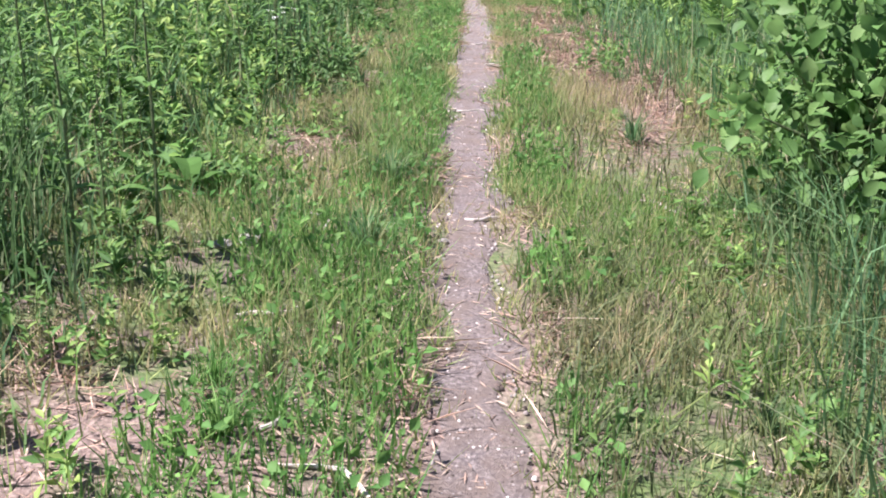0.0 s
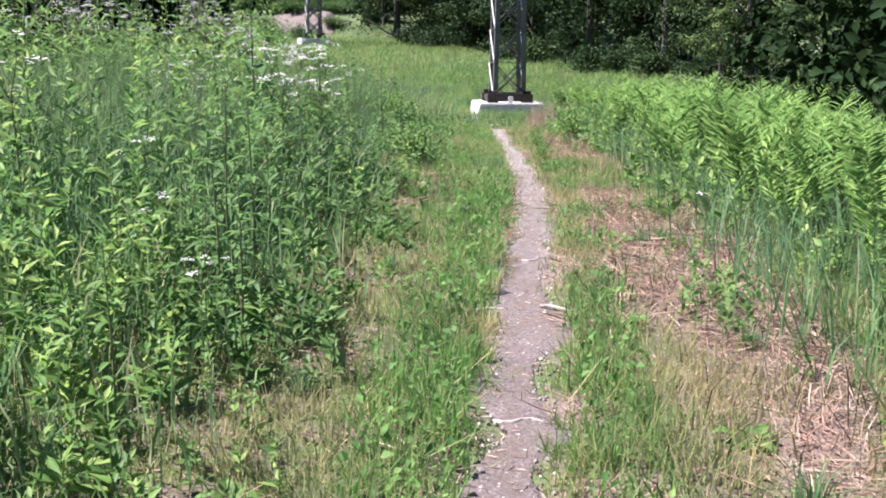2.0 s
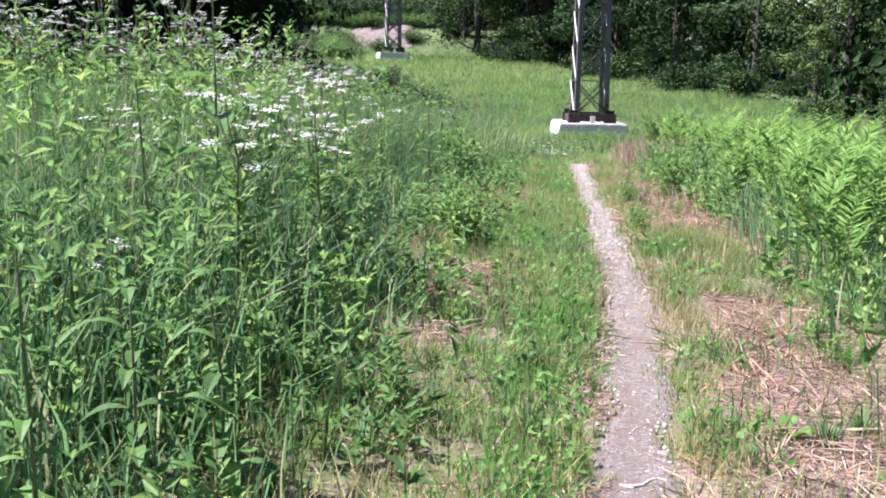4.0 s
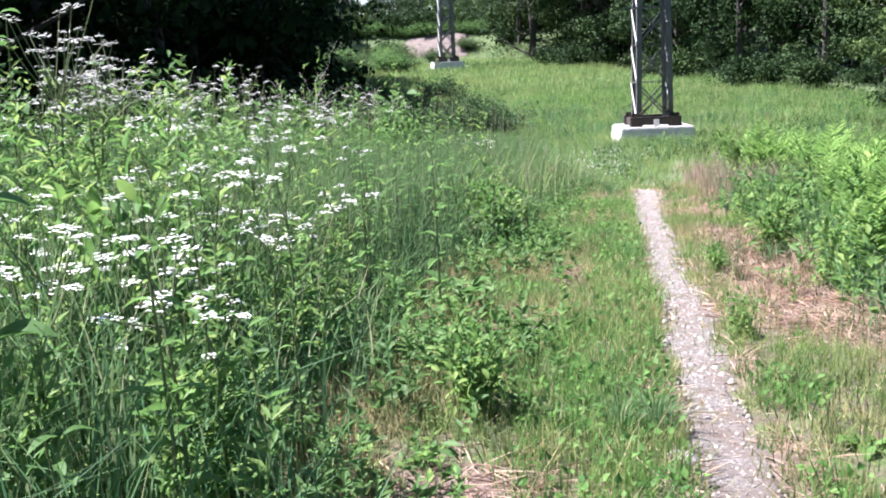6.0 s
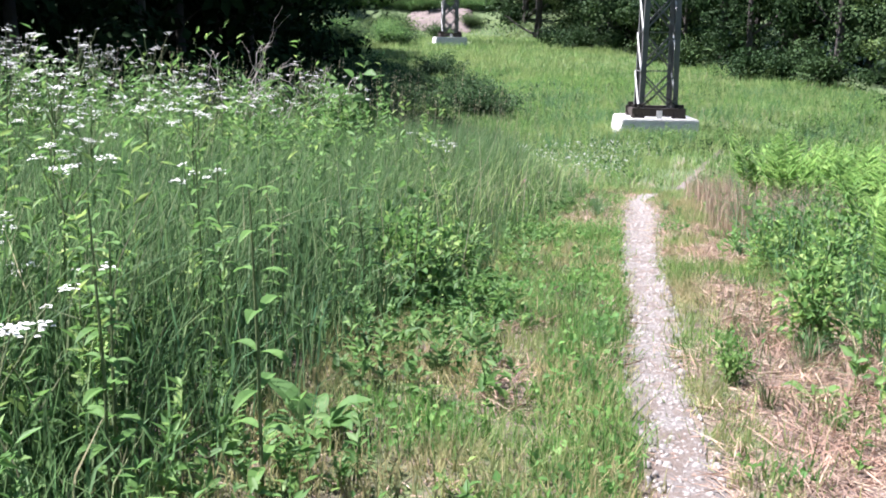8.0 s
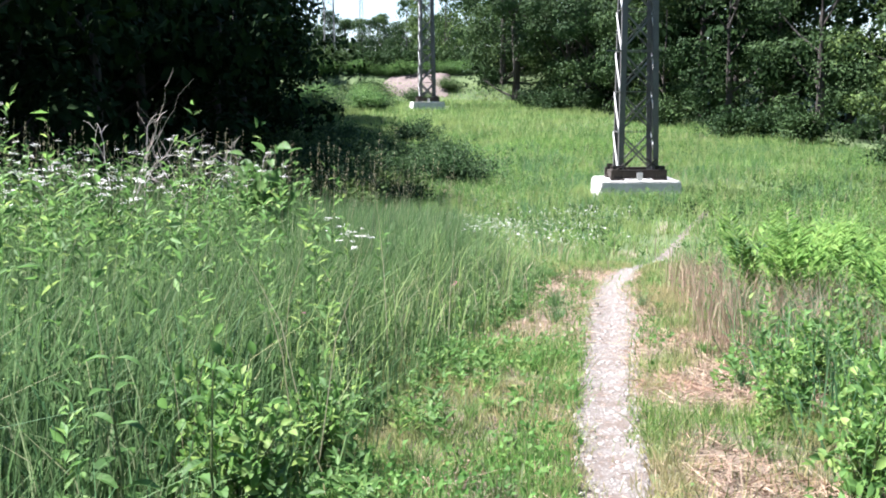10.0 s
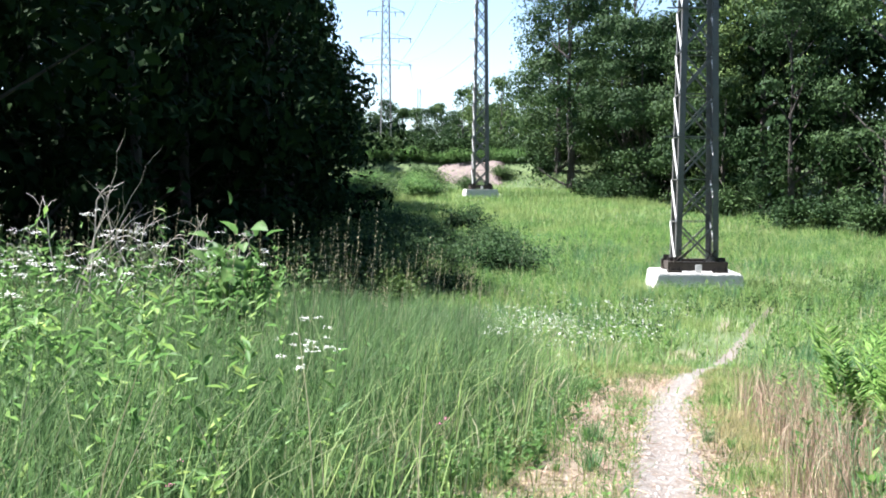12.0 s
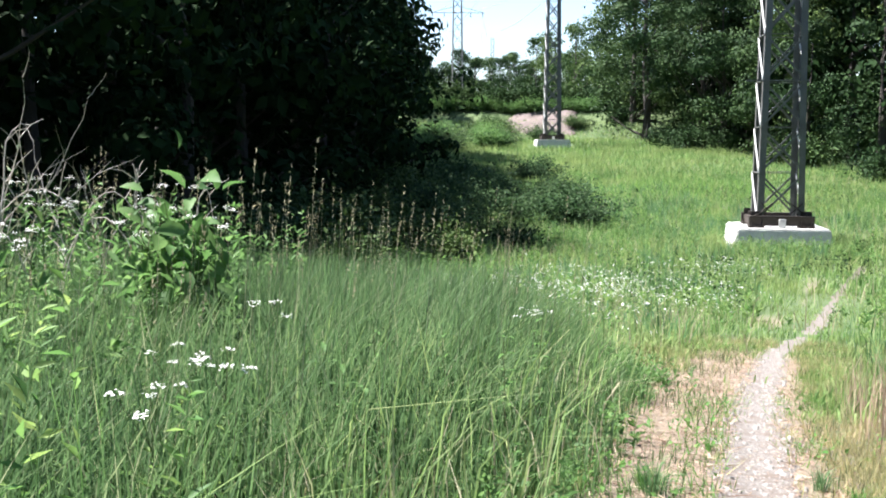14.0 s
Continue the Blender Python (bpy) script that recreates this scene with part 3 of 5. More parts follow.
# hidden back rows, made oversized to throw shade on the front trees and slope
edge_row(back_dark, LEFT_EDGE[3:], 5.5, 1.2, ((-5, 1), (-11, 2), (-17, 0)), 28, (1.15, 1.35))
# behind the start, to close the place
edge_row(back_trees, ((-22, -20), (-8, -28), (8, -28), (18, -12), (12, 10)), 7.5, 1.5, ((0, 0),), 8)
# woods on the far rise, either side of the line of towers
edge_row(back_trees, ((-17, 140), (-38, 190), (-66, 262)), 9, 2, ((2, 0), (12, 4)), 9, (.7, .95))
edge_row(back_dark, ((-48, 128), (-56, 150), (-76, 196), (-99, 270)), 8, 2, ((0, 0), (-12, 4)), 10, (.75, 1.0))
edge_row(back_trees, ((-146, 300), (-108, 318), (-70, 312)), 3.2, 2, ((0, 0), (3, 8)), 16, (.75, 1.05))
edge_row(back_dark, ((-104, 226), (-88, 240), (-77, 262)), 3.4, 1.5, ((0, 0),), 18, (.42, .6))
edge_row(back_trees, ((-150, 420), (-118, 440), (-88, 450), (-60, 430)), 11, 3, ((0, 0), (0, 14)), 11, (.8, 1.1))


def bush(name, w, h, n, leaf, mat, seed, label, category="bush", ratio=.6, twigs=10, lift=.05, near=False, loose=.2):
    """A rounded shrub: twigs from the root, leaves gathered in uneven lobes."""
    rr, g = random.Random(seed), np.random.default_rng(seed)
    root = tagged(new(name), label, category)
    bm = bmesh.new()
    tips = []
    for _ in range(twigs):
        a, r = rr.uniform(0, 2 * math.pi), rr.uniform(.2, .85) * w
        e = Vector((math.cos(a) * r, math.sin(a) * r, h * rr.uniform(.45, .95) * (1 - .35 * (r / w) ** 2)))
        tube(bm, [(0, 0, -.05), e * .5 + Vector((0, 0, h * .12)), e], [.012 * h + .004, .008 * h + .003, .003], 5)
        tips.append(tuple(e))
        if near:
            part("stem", bm, MAT_STEM, root)
            bm = bmesh.new()
    if near:
        bm.free()
    else:
        part("stem", bm, MAT_BARK, root)
    T = np.array(tips)
    k = g.integers(0, len(T), n)
    f = g.uniform(.35, 1.08, n)[:, None]
    off = g.normal(0, 1, (n, 3)) * np.array([w * loose, w * loose, h * loose * .7])
    P = T[k] * f + off
    P[:, 2] = np.maximum(P[:, 2], .04 * h)
    D = unit(off * 2 + g.normal(0, .25 * w, (n, 3)) + np.array([0, 0, lift]))
    V, F = (broad_leaves if near else leaves)(P, D, leaf * g.uniform(.6, 1.3, n), ratio, .12)
    child("foliage", raw_mesh("foliage", V, F, mat), root)
    return root


# undergrowth along the wood's edge and shrubs on the slope
shrub_a = bush("shrub", 2.5, 2.0, 3600, .17, MAT_SHRUB, 31, "rounded grey-green shrub on the meadow slope", twigs=22, loose=.13)
shrub_b = bush("shrub", 3.2, 3.0, 1900, .34, MAT_TREE, 32, "dark green shrub under the trees at the wood's edge")
shrub_a.matrix_basis = put(shrub_a, -9.5, 60, 20, 1.15)
for x, y, s, a in ((-12.8, 60, 1.0, 80), (-13, 55, .9, 150), (-15.5, 62, 1.2, 10), (-17.5, 57, 1.1, 200), (-12, 66, 1.0, 300), (-19, 66, 1.3, 40), (-16, 48, .9, 10), (-19, 44, 1.0, 120), (-17.5, 39, .8, 240), (-20, 52, 1.1, 300), (-14.5, 51, .7, 60), (-16.5, 34, .7, 200), (-11, 54, .8, 15), (-13.5, 57.5, 1.0, 95), (-16, 60, 1.1, 170), (-10.5, 62.5, .9, 250), (-14, 64, 1.1, 330), (-17, 70, 1.2, 45), (-13, 71, 1.0, 140), (-20, 74, 1.3, 210), (-11.5, 49, .6, 80), (-13, 45, .7, 160), (-22, 80, 1.3, 20), (-18, 86, 1.1, 300),
                   (15.6, 67, .9, 30), (14.2, 60, .6, 80), (15.4, 57.5, .8, 140), (13.4, 53, .65, 200), (14.6, 51, .8, 260), (12.8, 47, .6, 310), (13.2, 43, .6, 20), (14.8, 62.5, .75, 100), (16.2, 76, .7, 170), (13, 86, .7, 220), (7, 94.5, .7, 280),
                   (-29, 112, 1.3, 0), (-33.5, 126, 1.2, 70), (-24.5, 127, .9, 30), (-33, 108, 1.5, 100), (-31, 119, 1.5, 210), (-36, 116, 1.6, 50), (-27, 122, 1.1, 20)):
    copy_thing_plain(shrub_a, put(shrub_a, x, y, a, s))
shrub_b.matrix_basis = put(shrub_b, 9.5, 27, 20, 1.0)
_rr = random.Random(4)
for line, side, n in ((RIGHT_EDGE, -1, 20), (LEFT_EDGE, 1, 30)):
    for _ in range(n):
        k = _rr.randrange(len(line) - 1)
        t = _rr.random()
        x, y = line[k][0] * (1 - t) + line[k + 1][0] * t, line[k][1] * (1 - t) + line[k + 1][1] * t
        copy_thing_plain(shrub_b, put(shrub_b, x + side * _rr.uniform(.5, 2.4), y + _rr.uniform(-2, 2), _rr.uniform(0, 360), _rr.uniform(.5, 1.0), -.2))
for x, y, s in ((-12.5, 37, .5), (-11, 41, .55), (-13.5, 43, .7), (-10.2, 46, .5), (-12.2, 49, .6), (-15, 47, .8), (-15.5, 39, .7), (-9.4, 51, .45), (-14, 34, .55), (-17, 30, .8), (-18, 36, .9)):
    copy_thing_plain(shrub_b, put(shrub_b, x, y, 47 * y, s, -.15))
# low dark shrubs added as the dip's shadow, where the path passes the tower
for x, y, s in ((1.9, 51.6, .11), (2.9, 52.4, .13), (3.7, 52.6, .12), (4.6, 53.2, .15), (5.6, 53.6, .16), (6.6, 54.2, .18)):
    copy_thing_plain(shrub_b, put(shrub_b, x, y, 70 * x, s, -.05))
shrub_c = bush("shrub", 2.5, 2.0, 3000, .2, MAT_BUSH, 33, "bright green vine-grown shrub along the far bank", twigs=20, loose=.15)
for k, (x, y, s) in enumerate(((-29, 111, 1.2), (-33, 123, 1.1), (-36.5, 113, 1.4), (-31.5, 117, 1.2), (-38, 121, 1.3), (-34, 105, 1.1))):
    m = put(shrub_c, x, y, 63 * k, s)
    if k:
        copy_thing_plain(shrub_c, m)
    else:
        shrub_c.matrix_basis = m
# hedge of vines along the top of the far bank
for k in range(22):
    copy_thing_plain(shrub_c, put(shrub_c, -66 + k * 2.0 + _rr.uniform(-.5, .5), 131.2 + _rr.uniform(-.6, .6), _rr.uniform(0, 360), _rr.uniform(.8, 1.15), -.2))
for k in range(30):
    x = -66 + k * 2.1
    copy_thing_plain(shrub_b, put(shrub_b, x, 133.5 + _rr.uniform(-1, 1), _rr.uniform(0, 360), _rr.uniform(1.0, 1.3), -.3))

# thick undergrowth below the far skyline
for k in range(26):
    copy_thing_plain(shrub_b, put(shrub_b, -152 + k * 3.4, 290 + 12 * math.sin(k * .12) + _rr.uniform(-1, 1), _rr.uniform(0, 360), _rr.uniform(1.7, 2.3), -.5))

# bare bank under the hedge
_x, _t = np.meshgrid(np.linspace(-33.5, -24, 40), np.linspace(0, 1, 14))
_y = 125.0 + 6.0 * _t + 1.2 * (vnoise(_x, _t * 6, 2, 8) - .5)
_rim = np.minimum(np.sin(np.pi * _t), np.sin(np.pi * (_x + 33.5) / 9.5)).ravel()
_z = land(_x.ravel(), _y.ravel()) - .5 + .75 * smooth(0, .45, _rim + .5 * (vnoise(_x.ravel(), _y.ravel(), 1.3, 9) - .5)) + .4 * vnoise(_x.ravel(), _y.ravel(), .8, 10)
_i = (np.arange(13)[:, None] * 40 + np.arange(39)[None]).ravel()[:, None]
tagged(new("earth_bank", raw_mesh("earth_bank", np.stack([*lay(_x.ravel(), _y.ravel()), _z], 1), _i + np.array([[0, 1, 41, 40]]), MAT_BANK)),
       "bare pinkish-brown earth bank below the hedge", "bank", kind="structure")


# ---- grass and weeds ----
def stuff(name, VF, mat, label, category="grass"):
    return tagged(new(name, raw_mesh(name, VF[0], VF[1], mat)), label, category, kind="stuff")


def off_trail(x, y):
    return x - trail_x(y)


def left_edge(y):
    """How far left of the trail the tall growth begins."""
    return np.interp(y, (-3, 2, 4, 6, 8.5, 10, 11, 14.5, 16, 18, 20.5, 23, 25, 28, 34), (1.4, 1.35, 1.2, 1.02, 1.05, .98, 1.35, 1.7, 1.35, 1.15, 1.0, .95, .95, 1.5, 2.2)) + .3 * (vnoise(y, 3, 1.3, 6) - .5)


def right_edge(y):
    return np.interp(y, (-3, 2, 5, 7, 9, 13, 16, 19, 22, 25, 29, 34), (1.0, 1.0, 1.3, 1.15, 1.03, .92, .97, .9, .95, 1.2, 1.1, 1.6)) + .3 * (vnoise(y, 9, 1.2, 7) - .5)


def dry_patch(x, y):
    """Where the verge is bare straw: broad patches to the right of the trail, small ones to the left."""
    u = off_trail(x, y)
    right = smooth(.26, .46, u) * smooth(1.5, 1.25, u + .35 * smooth(7, 5, y)) * smooth(4.3, 5.8, y) * smooth(24, 20, y) * smooth(.32, .55, vnoise(x, y, .8, 11) + .24 * smooth(12, 8.5, y))
    left = smooth(-.5, -.7, u) * smooth(-1.5, -1.1, u) * smooth(.64, .8, vnoise(x, y, .5, 12))
    start = smooth(3.2, 2.0, y) * smooth(.3, -.3, u) * smooth(.4, .6, vnoise(x, y, .6, 13))
    apron = smooth(-1.15, -.7, u + .2 * (vnoise(x, y, .5, 49) - .5)) * smooth(.5, .25, u) * smooth(18.5, 21.5, y) * smooth(33, 29, y)
    worn = smooth(.36, .2, np.abs(u)) * smooth(.38, .62, vnoise(x, y, .32, 48)) * smooth(-.5, 1.5, y) * smooth(26, 23, y)
    return np.clip(right + left * .9 + start * .7 + apron + worn * .85, 0, 1)


_bare = ground.data.attributes.new("bare", "FLOAT", "POINT")
_bare.data.foreach_set("value", (dry_patch(_X.ravel(), _Y.ravel()) * (np.abs(_X.ravel()) < 3) * (_Y.ravel() > -3)).astype(np.float32))


def verge(x, y):
    u = off_trail(x, y)
    on = smooth(.09, .24, np.abs(u) + .12 * (vnoise(x, y, .13, 14) - .5))
    return on * smooth(-2.2, -1.6, u) * smooth(2.4, 1.8, u) * (1 - (.88 + .09 * smooth(19, 22, y)) * dry_patch(x, y)) * (.30 + .7 * smooth(.25, .6, vnoise(x, y, .35, 15)))


x, y = scatter(-3.0, 2.6, .6, 33, 2600, verge)
stuff("verge_grass", spikes(on_land(x, y), RNG.uniform(.03, .10, len(x)) * (1 + .8 * vnoise(x, y, .5, 16)), RNG.uniform(.004, .009, len(x)), .7),
      MAT_GRASS, "short trodden yellow-green grass beside the footpath")


def strip(x, y):
    u = off_trail(x, y)
    a = smooth(-.12, -.22, u) * smooth(-.62, -.42, u) * smooth(.12, .4, vnoise(x, y, .6, 17))
    b = smooth(.14, .26, u) * smooth(.55, .4, u) * smooth(.5, .7, vnoise(x, y, .5, 18))
    c = smooth(-1.5, -1.0, u) * smooth(-.4, -.7, u) * smooth(.5, .7, vnoise(x, y, .7, 19))
    return np.clip(a + b + c, 0, 1) * (1 - .85 * smooth(19.5, 21.5, y) * smooth(-1.0, -.6, u))


x, y = scatter(-2.3, 1.0, .6, 26, 1500, strip)
stuff("green_strip", spikes(on_land(x, y), RNG.uniform(.05, .14, len(x)), RNG.uniform(.006, .012, len(x)), .55), MAT_GREEN, "fresh green grass strip along the footpath")
x, y = scatter(-2.3, 1.1, .6, 26, 420, strip)
_n = len(x)
stuff("clover", leaves(on_land(x, y, .03) + RNG.uniform(0, .06, (_n, 1)) * [0, 0, 1], RNG.normal(0, 1, (_n, 3)) + [0, 0, .5], RNG.uniform(.02, .05, _n), .7),
      MAT_GREEN, "small green leaves of low herbs along the footpath", "herbs")

x, y = scatter(.1, 2.6, .6, 5.2, 1500, lambda x, y: smooth(.12, .25, off_trail(x, y)) * smooth(4.2, 2.8, y) * (.3 + .7 * smooth(.3, .5, vnoise(x, y, .4, 20))))
stuff("olive_grass", blades(on_land(x, y), RNG.uniform(.04, .125, len(x)), RNG.uniform(.004, .008, len(x)), .85), MAT_OLIVE, "dense olive half-dry grass at the start of the path")
x, y = scatter(-2.4, 2.4, .6, 33, 300, lambda x, y: smooth(.2, .4, np.abs(off_trail(x, y))) * smooth(.35, .65, vnoise(x, y, .45, 29)))
stuff("mixed_grass", blades(on_land(x, y), RNG.uniform(.05, .16, len(x)), RNG.uniform(.004, .008, len(x)), .6), MAT_OLIVE, "half-dry grass mixed into the verge")

# small tufts that break the path's edges
y = RNG.uniform(.6, 27, 20000)
_sd = np.where(RNG.random(len(y)) < .5, -1, 1)
x = trail_x(y) + _sd * (.175 + .08 * np.exp(-((y - 22) / 2.6) ** 2) + RNG.normal(0, .06, len(y)))
_k = (vnoise(x * 1.0, y, .16, 34) > .47) & ((y < 18) | (RNG.random(len(y)) < .35))
x, y = x[_k], y[_k]
stuff("edge_tufts", spikes(on_land(x, y), RNG.uniform(.03, .09, len(x)), RNG.uniform(.004, .009, len(x)), .8), MAT_GRASS, "small grass tufts growing into the path's edges")

# straw litter lying flat
x, y = scatter(-2.2, 2.4, .6, 33, 950, lambda x, y: np.clip(.22 + .78 * dry_patch(x, y), 0, 1) * smooth(.1, .2, np.abs(off_trail(x, y))))
_n = len(x)
_D = np.stack([RNG.normal(0, 1, _n), RNG.normal(0, 1, _n), RNG.normal(.05, .12, _n)], 1)
stuff("straw_litter", leaves(on_land(x, y, .012), _D, RNG.uniform(.03, .11, _n), .07, .02), MAT_STRAW, "reddish-tan dead grass litter on the ground", "litter")
x, y = scatter(-2.2, 2.2, 2.5, 24, 900, lambda x, y: smooth(.35, .7, dry_patch(x, y)) * (1 - .92 * smooth(18.5, 21, y) * smooth(.5, .3, off_trail(x, y))) * smooth(.12, .22, np.abs(off_trail(x, y))))
_n = len(x)
_a = RNG.normal(0, .9, _n) + 2.5 * vnoise(x, y, .5, 55)
_D = np.stack([np.cos(_a), np.sin(_a), RNG.normal(.06, .12, _n)], 1)
stuff("matted_straw", leaves(on_land(x, y, .02), _D, RNG.uniform(.07, .24, _n), .03, .02), MAT_STRAW, "matted long reddish-tan straw lying flat beside the path", "litter")
x, y = scatter(.3, 1.6, 4.2, 9.5, 60, lambda x, y: smooth(.5, .75, off_trail(x, y)) * smooth(1.35, 1.1, off_trail(x, y)) * smooth(.35, .55, vnoise(x, y, .5, 56)))
stuff("dry_twigs", blades(on_land(x, y), RNG.uniform(.08, .34, len(x)), .0045, .5, None, .3), MAT_TWIG, "thin grey-brown dead twigs standing on the dry ground", "twigs")
x, y = scatter(-.3, 2.6, 20.0, 26.0, 420, lambda x, y: smooth(.55, .85, off_trail(x, y)) * smooth(2.6, 1.7, off_trail(x, y)) * smooth(.2, .5, vnoise(x, y, .8, 21)))
stuff("dry_stand", blades(on_land(x, y), RNG.uniform(.25, .65, len(x)), .005, .22), MAT_STRAW, "stand of reddish dry grass beside the bend of the path")
x, y = scatter(.2, 2.6, 4, 22, 240, lambda x, y: smooth(.35, .6, off_trail(x, y)) * smooth(2.2, 1.5, off_trail(x, y)) * smooth(.5, .7, vnoise(x, y, .7, 22)))
stuff("dry_tufts", blades(on_land(x, y), RNG.uniform(.06, .28, len(x)) * (.55 + .45 * smooth(9, 12, y)), .006, .5), MAT_STRAW, "thin dry grass tufts beside the footpath")

# tall growth left and right of the verges
def left_tall(x, y):
    u = -off_trail(x, y)
    return smooth(left_edge(y) - .25, left_edge(y) + .25, u)


def reed(x, y):
    return smooth(.42, .58, vnoise(x, y, 4.0, 23) + .55 * smooth(15.5, 19, y) * smooth(-9, -5, x)) * smooth(29.5, 26.5, y + .35 * (x + 1.5)) + np.exp(-((x + 3.1) / 1.3) ** 2 - ((y - 9.3) / 1.5) ** 2)


x, y = scatter(-11, -.6, -3, 17, 330, lambda x, y: left_tall(x, y) * smooth(-3, 1.5, y + 1.5 * (vnoise(x, y, 1.2, 58) - .5)) * (.35 + .65 * smooth(-6, -3, x)) * (1 - .6 * np.clip(reed(x, y), 0, 1)))
_h = RNG.uniform(.4, 1.05, len(x)) * (.36 + .64 * smooth(3.2, 10, y)) * (.5 + .45 * smooth(0, .8, -off_trail(x, y) - left_edge(y)))
stuff("tall_grass", blades(on_land(x, y), _h, RNG.uniform(.006, .013, len(x)), .35), MAT_TALL, "tall green meadow grass")
x, y = scatter(-12, -.6, 3, 32, 620, lambda x, y: left_tall(x, y) * reed(x, y) * (.3 + .7 * smooth(-8, -4, x)))
_h = RNG.uniform(.55, 1.08, len(x)) * (1 - .12 * smooth(16, 19, y) + .22 * smooth(22, 25, y) * smooth(-2.2, -3.4, x)) * (.4 + .6 * smooth(0, .9, -off_trail(x, y) - left_edge(y)))
stuff("blue_green_grass", blades(on_land(x, y), _h, RNG.uniform(.0055, .0115, len(x)) * (1 + .5 * smooth(21, 25, y)), .26, None, .6, (.5, 0, 0)), MAT_REED, "tall blue-green grass swaying to one side")


x, y = scatter(-8, -.8, 17, 28, 46, lambda x, y: left_tall(x, y) * np.clip(reed(x, y), 0, 1))
stuff("pale_blades", blades(on_land(x, y), RNG.uniform(.45, .95, len(x)), RNG.uniform(.006, .011, len(x)), .4, None, .7, (.4, 0, 0)), MAT_MEADOW, "bright blades of grass among the darker ones")


x, y = scatter(-6, -1.2, 19.5, 24.5, 90, lambda x, y: left_tall(x, y) * smooth(.35, .6, vnoise(x, y, .9, 52)))
stuff("pale_understorey", blades(on_land(x, y), RNG.uniform(.2, .6, len(x)), RNG.uniform(.004, .008, len(x)), .4), MAT_SEED, "pale dead grass at the foot of the tall green grass")


def herbs(x, y, height, leaf, per, ratio=.3, lift=.6):
    """Upright leafy stems: a thin stem and leaves all the way up. Returns stem and leaf geometry."""
    n = len(x)
    B = on_land(x, y)
    a = RNG.uniform(0, 2 * np.pi, n)
    T = B + np.stack([np.cos(a) * .12 * height, np.sin(a) * .12 * height, height], 1)
    s = np.stack([-np.sin(a), np.cos(a), np.zeros(n)], 1) * .004
    V = np.stack([B - s, B + s, T], 1).reshape(-1, 3)
    stems = (V, np.arange(n * 3).reshape(-1, 3))
    k = np.repeat(np.arange(n), per)
    f = RNG.uniform(.08, 1.0, len(k))[:, None]
    P = B[k] * (1 - f) + T[k] * f
    az = RNG.uniform(0, 2 * np.pi, len(k))
    D = np.stack([np.cos(az), np.sin(az), RNG.normal(lift, .35, len(k))], 1)
    size = leaf * (1.15 - .6 * f[:, 0]) * RNG.uniform(.6, 1.3, len(k))
    return stems, leaves(P, D, size, ratio, .1)


def thick(x, y):
    return left_tall(x, y) * (1 - .75 * np.clip(reed(x, y), 0, 1) * np.maximum(smooth(12, 16, y), smooth(11.5, 10.5, y))) * smooth(.15, .45, vnoise(x, y, 1.1, 25)) * (.4 + .6 * smooth(-6, -3, x))


x, y = scatter(-9, -1.0, 1.2, 20, 42, lambda x, y: thick(x, y) * (.5 + .5 * smooth(0, .8, -off_trail(x, y) - left_edge(y))))
_h = RNG.uniform(.5, 1.3, len(x)) * (.36 + .64 * smooth(3.2, 10, y)) * (1 + (.28 - .1 * smooth(9.5, 11, y) * smooth(16, 14.5, y)) * smooth(-1.8, -2.6, x) * smooth(4, 6, y)) * (.42 + .58 * smooth(0, 1.0, -off_trail(x, y) - left_edge(y)))
_s, _l = herbs(x, y, _h, .11, 22)
stuff("weed_thicket", joined(_s, _l), MAT_WEED, "dense thicket of leafy green meadow weeds", "weeds")
# taller light weeds in the hollow before the woods
x, y = scatter(-9, -3.2, 17.5, 27, 22, lambda x, y: smooth(-3.2, -4.2, x + .25 * (y - 22)) * smooth(.2, .5, vnoise(x, y, 1.4, 36)))
_s, _l = herbs(x, y, RNG.uniform(.65, 1.4, len(x)), .12, 22)
stuff("hollow_weeds", joined(_s, _l), MAT_BUSH, "light green leafy weeds in the hollow before the woods", "weeds")
# pale dead stalks standing in the thicket
x, y = scatter(-7, -1.0, 1.0, 20, 11, lambda x, y: left_tall(x, y) * smooth(.3, .6, vnoise(x, y, 1.5, 37)))
stuff("dead_stalks", blades(on_land(x, y), RNG.uniform(.4, 1.25, len(x)), .006, .18, None, .1), MAT_SEED, "pale dead stalks standing among the weeds", "stalks")
x, y = scatter(-2.2, 2.2, 1, 24, 46, lambda x, y: smooth(.5, .9, np.abs(off_trail(x, y))) * smooth(.5, .7, vnoise(x, y, .7, 26)))
_s, _l = herbs(x, y, RNG.uniform(.08, .26, len(x)), .06, 12, .4)
stuff("low_weeds", joined(_s, _l), MAT_WEED, "low leafy weeds scattered over the verge", "weeds")
x, y = scatter(-2.9, -.5, 6, 27, 55, lambda x, y: smooth(-.55, -.9, off_trail(x, y)) * smooth(.35, .6, vnoise(x, y, .6, 45)))
_s, _l = herbs(x, y, RNG.uniform(.08, .34, len(x)), .085, 13, .38)
stuff("verge_herbs", joined(_s, _l), MAT_BUSH, "low light green herbs along the thicket's foot", "weeds")


def right_tall(x, y):
    return smooth(right_edge(y) - .2, right_edge(y) + .3, off_trail(x, y))


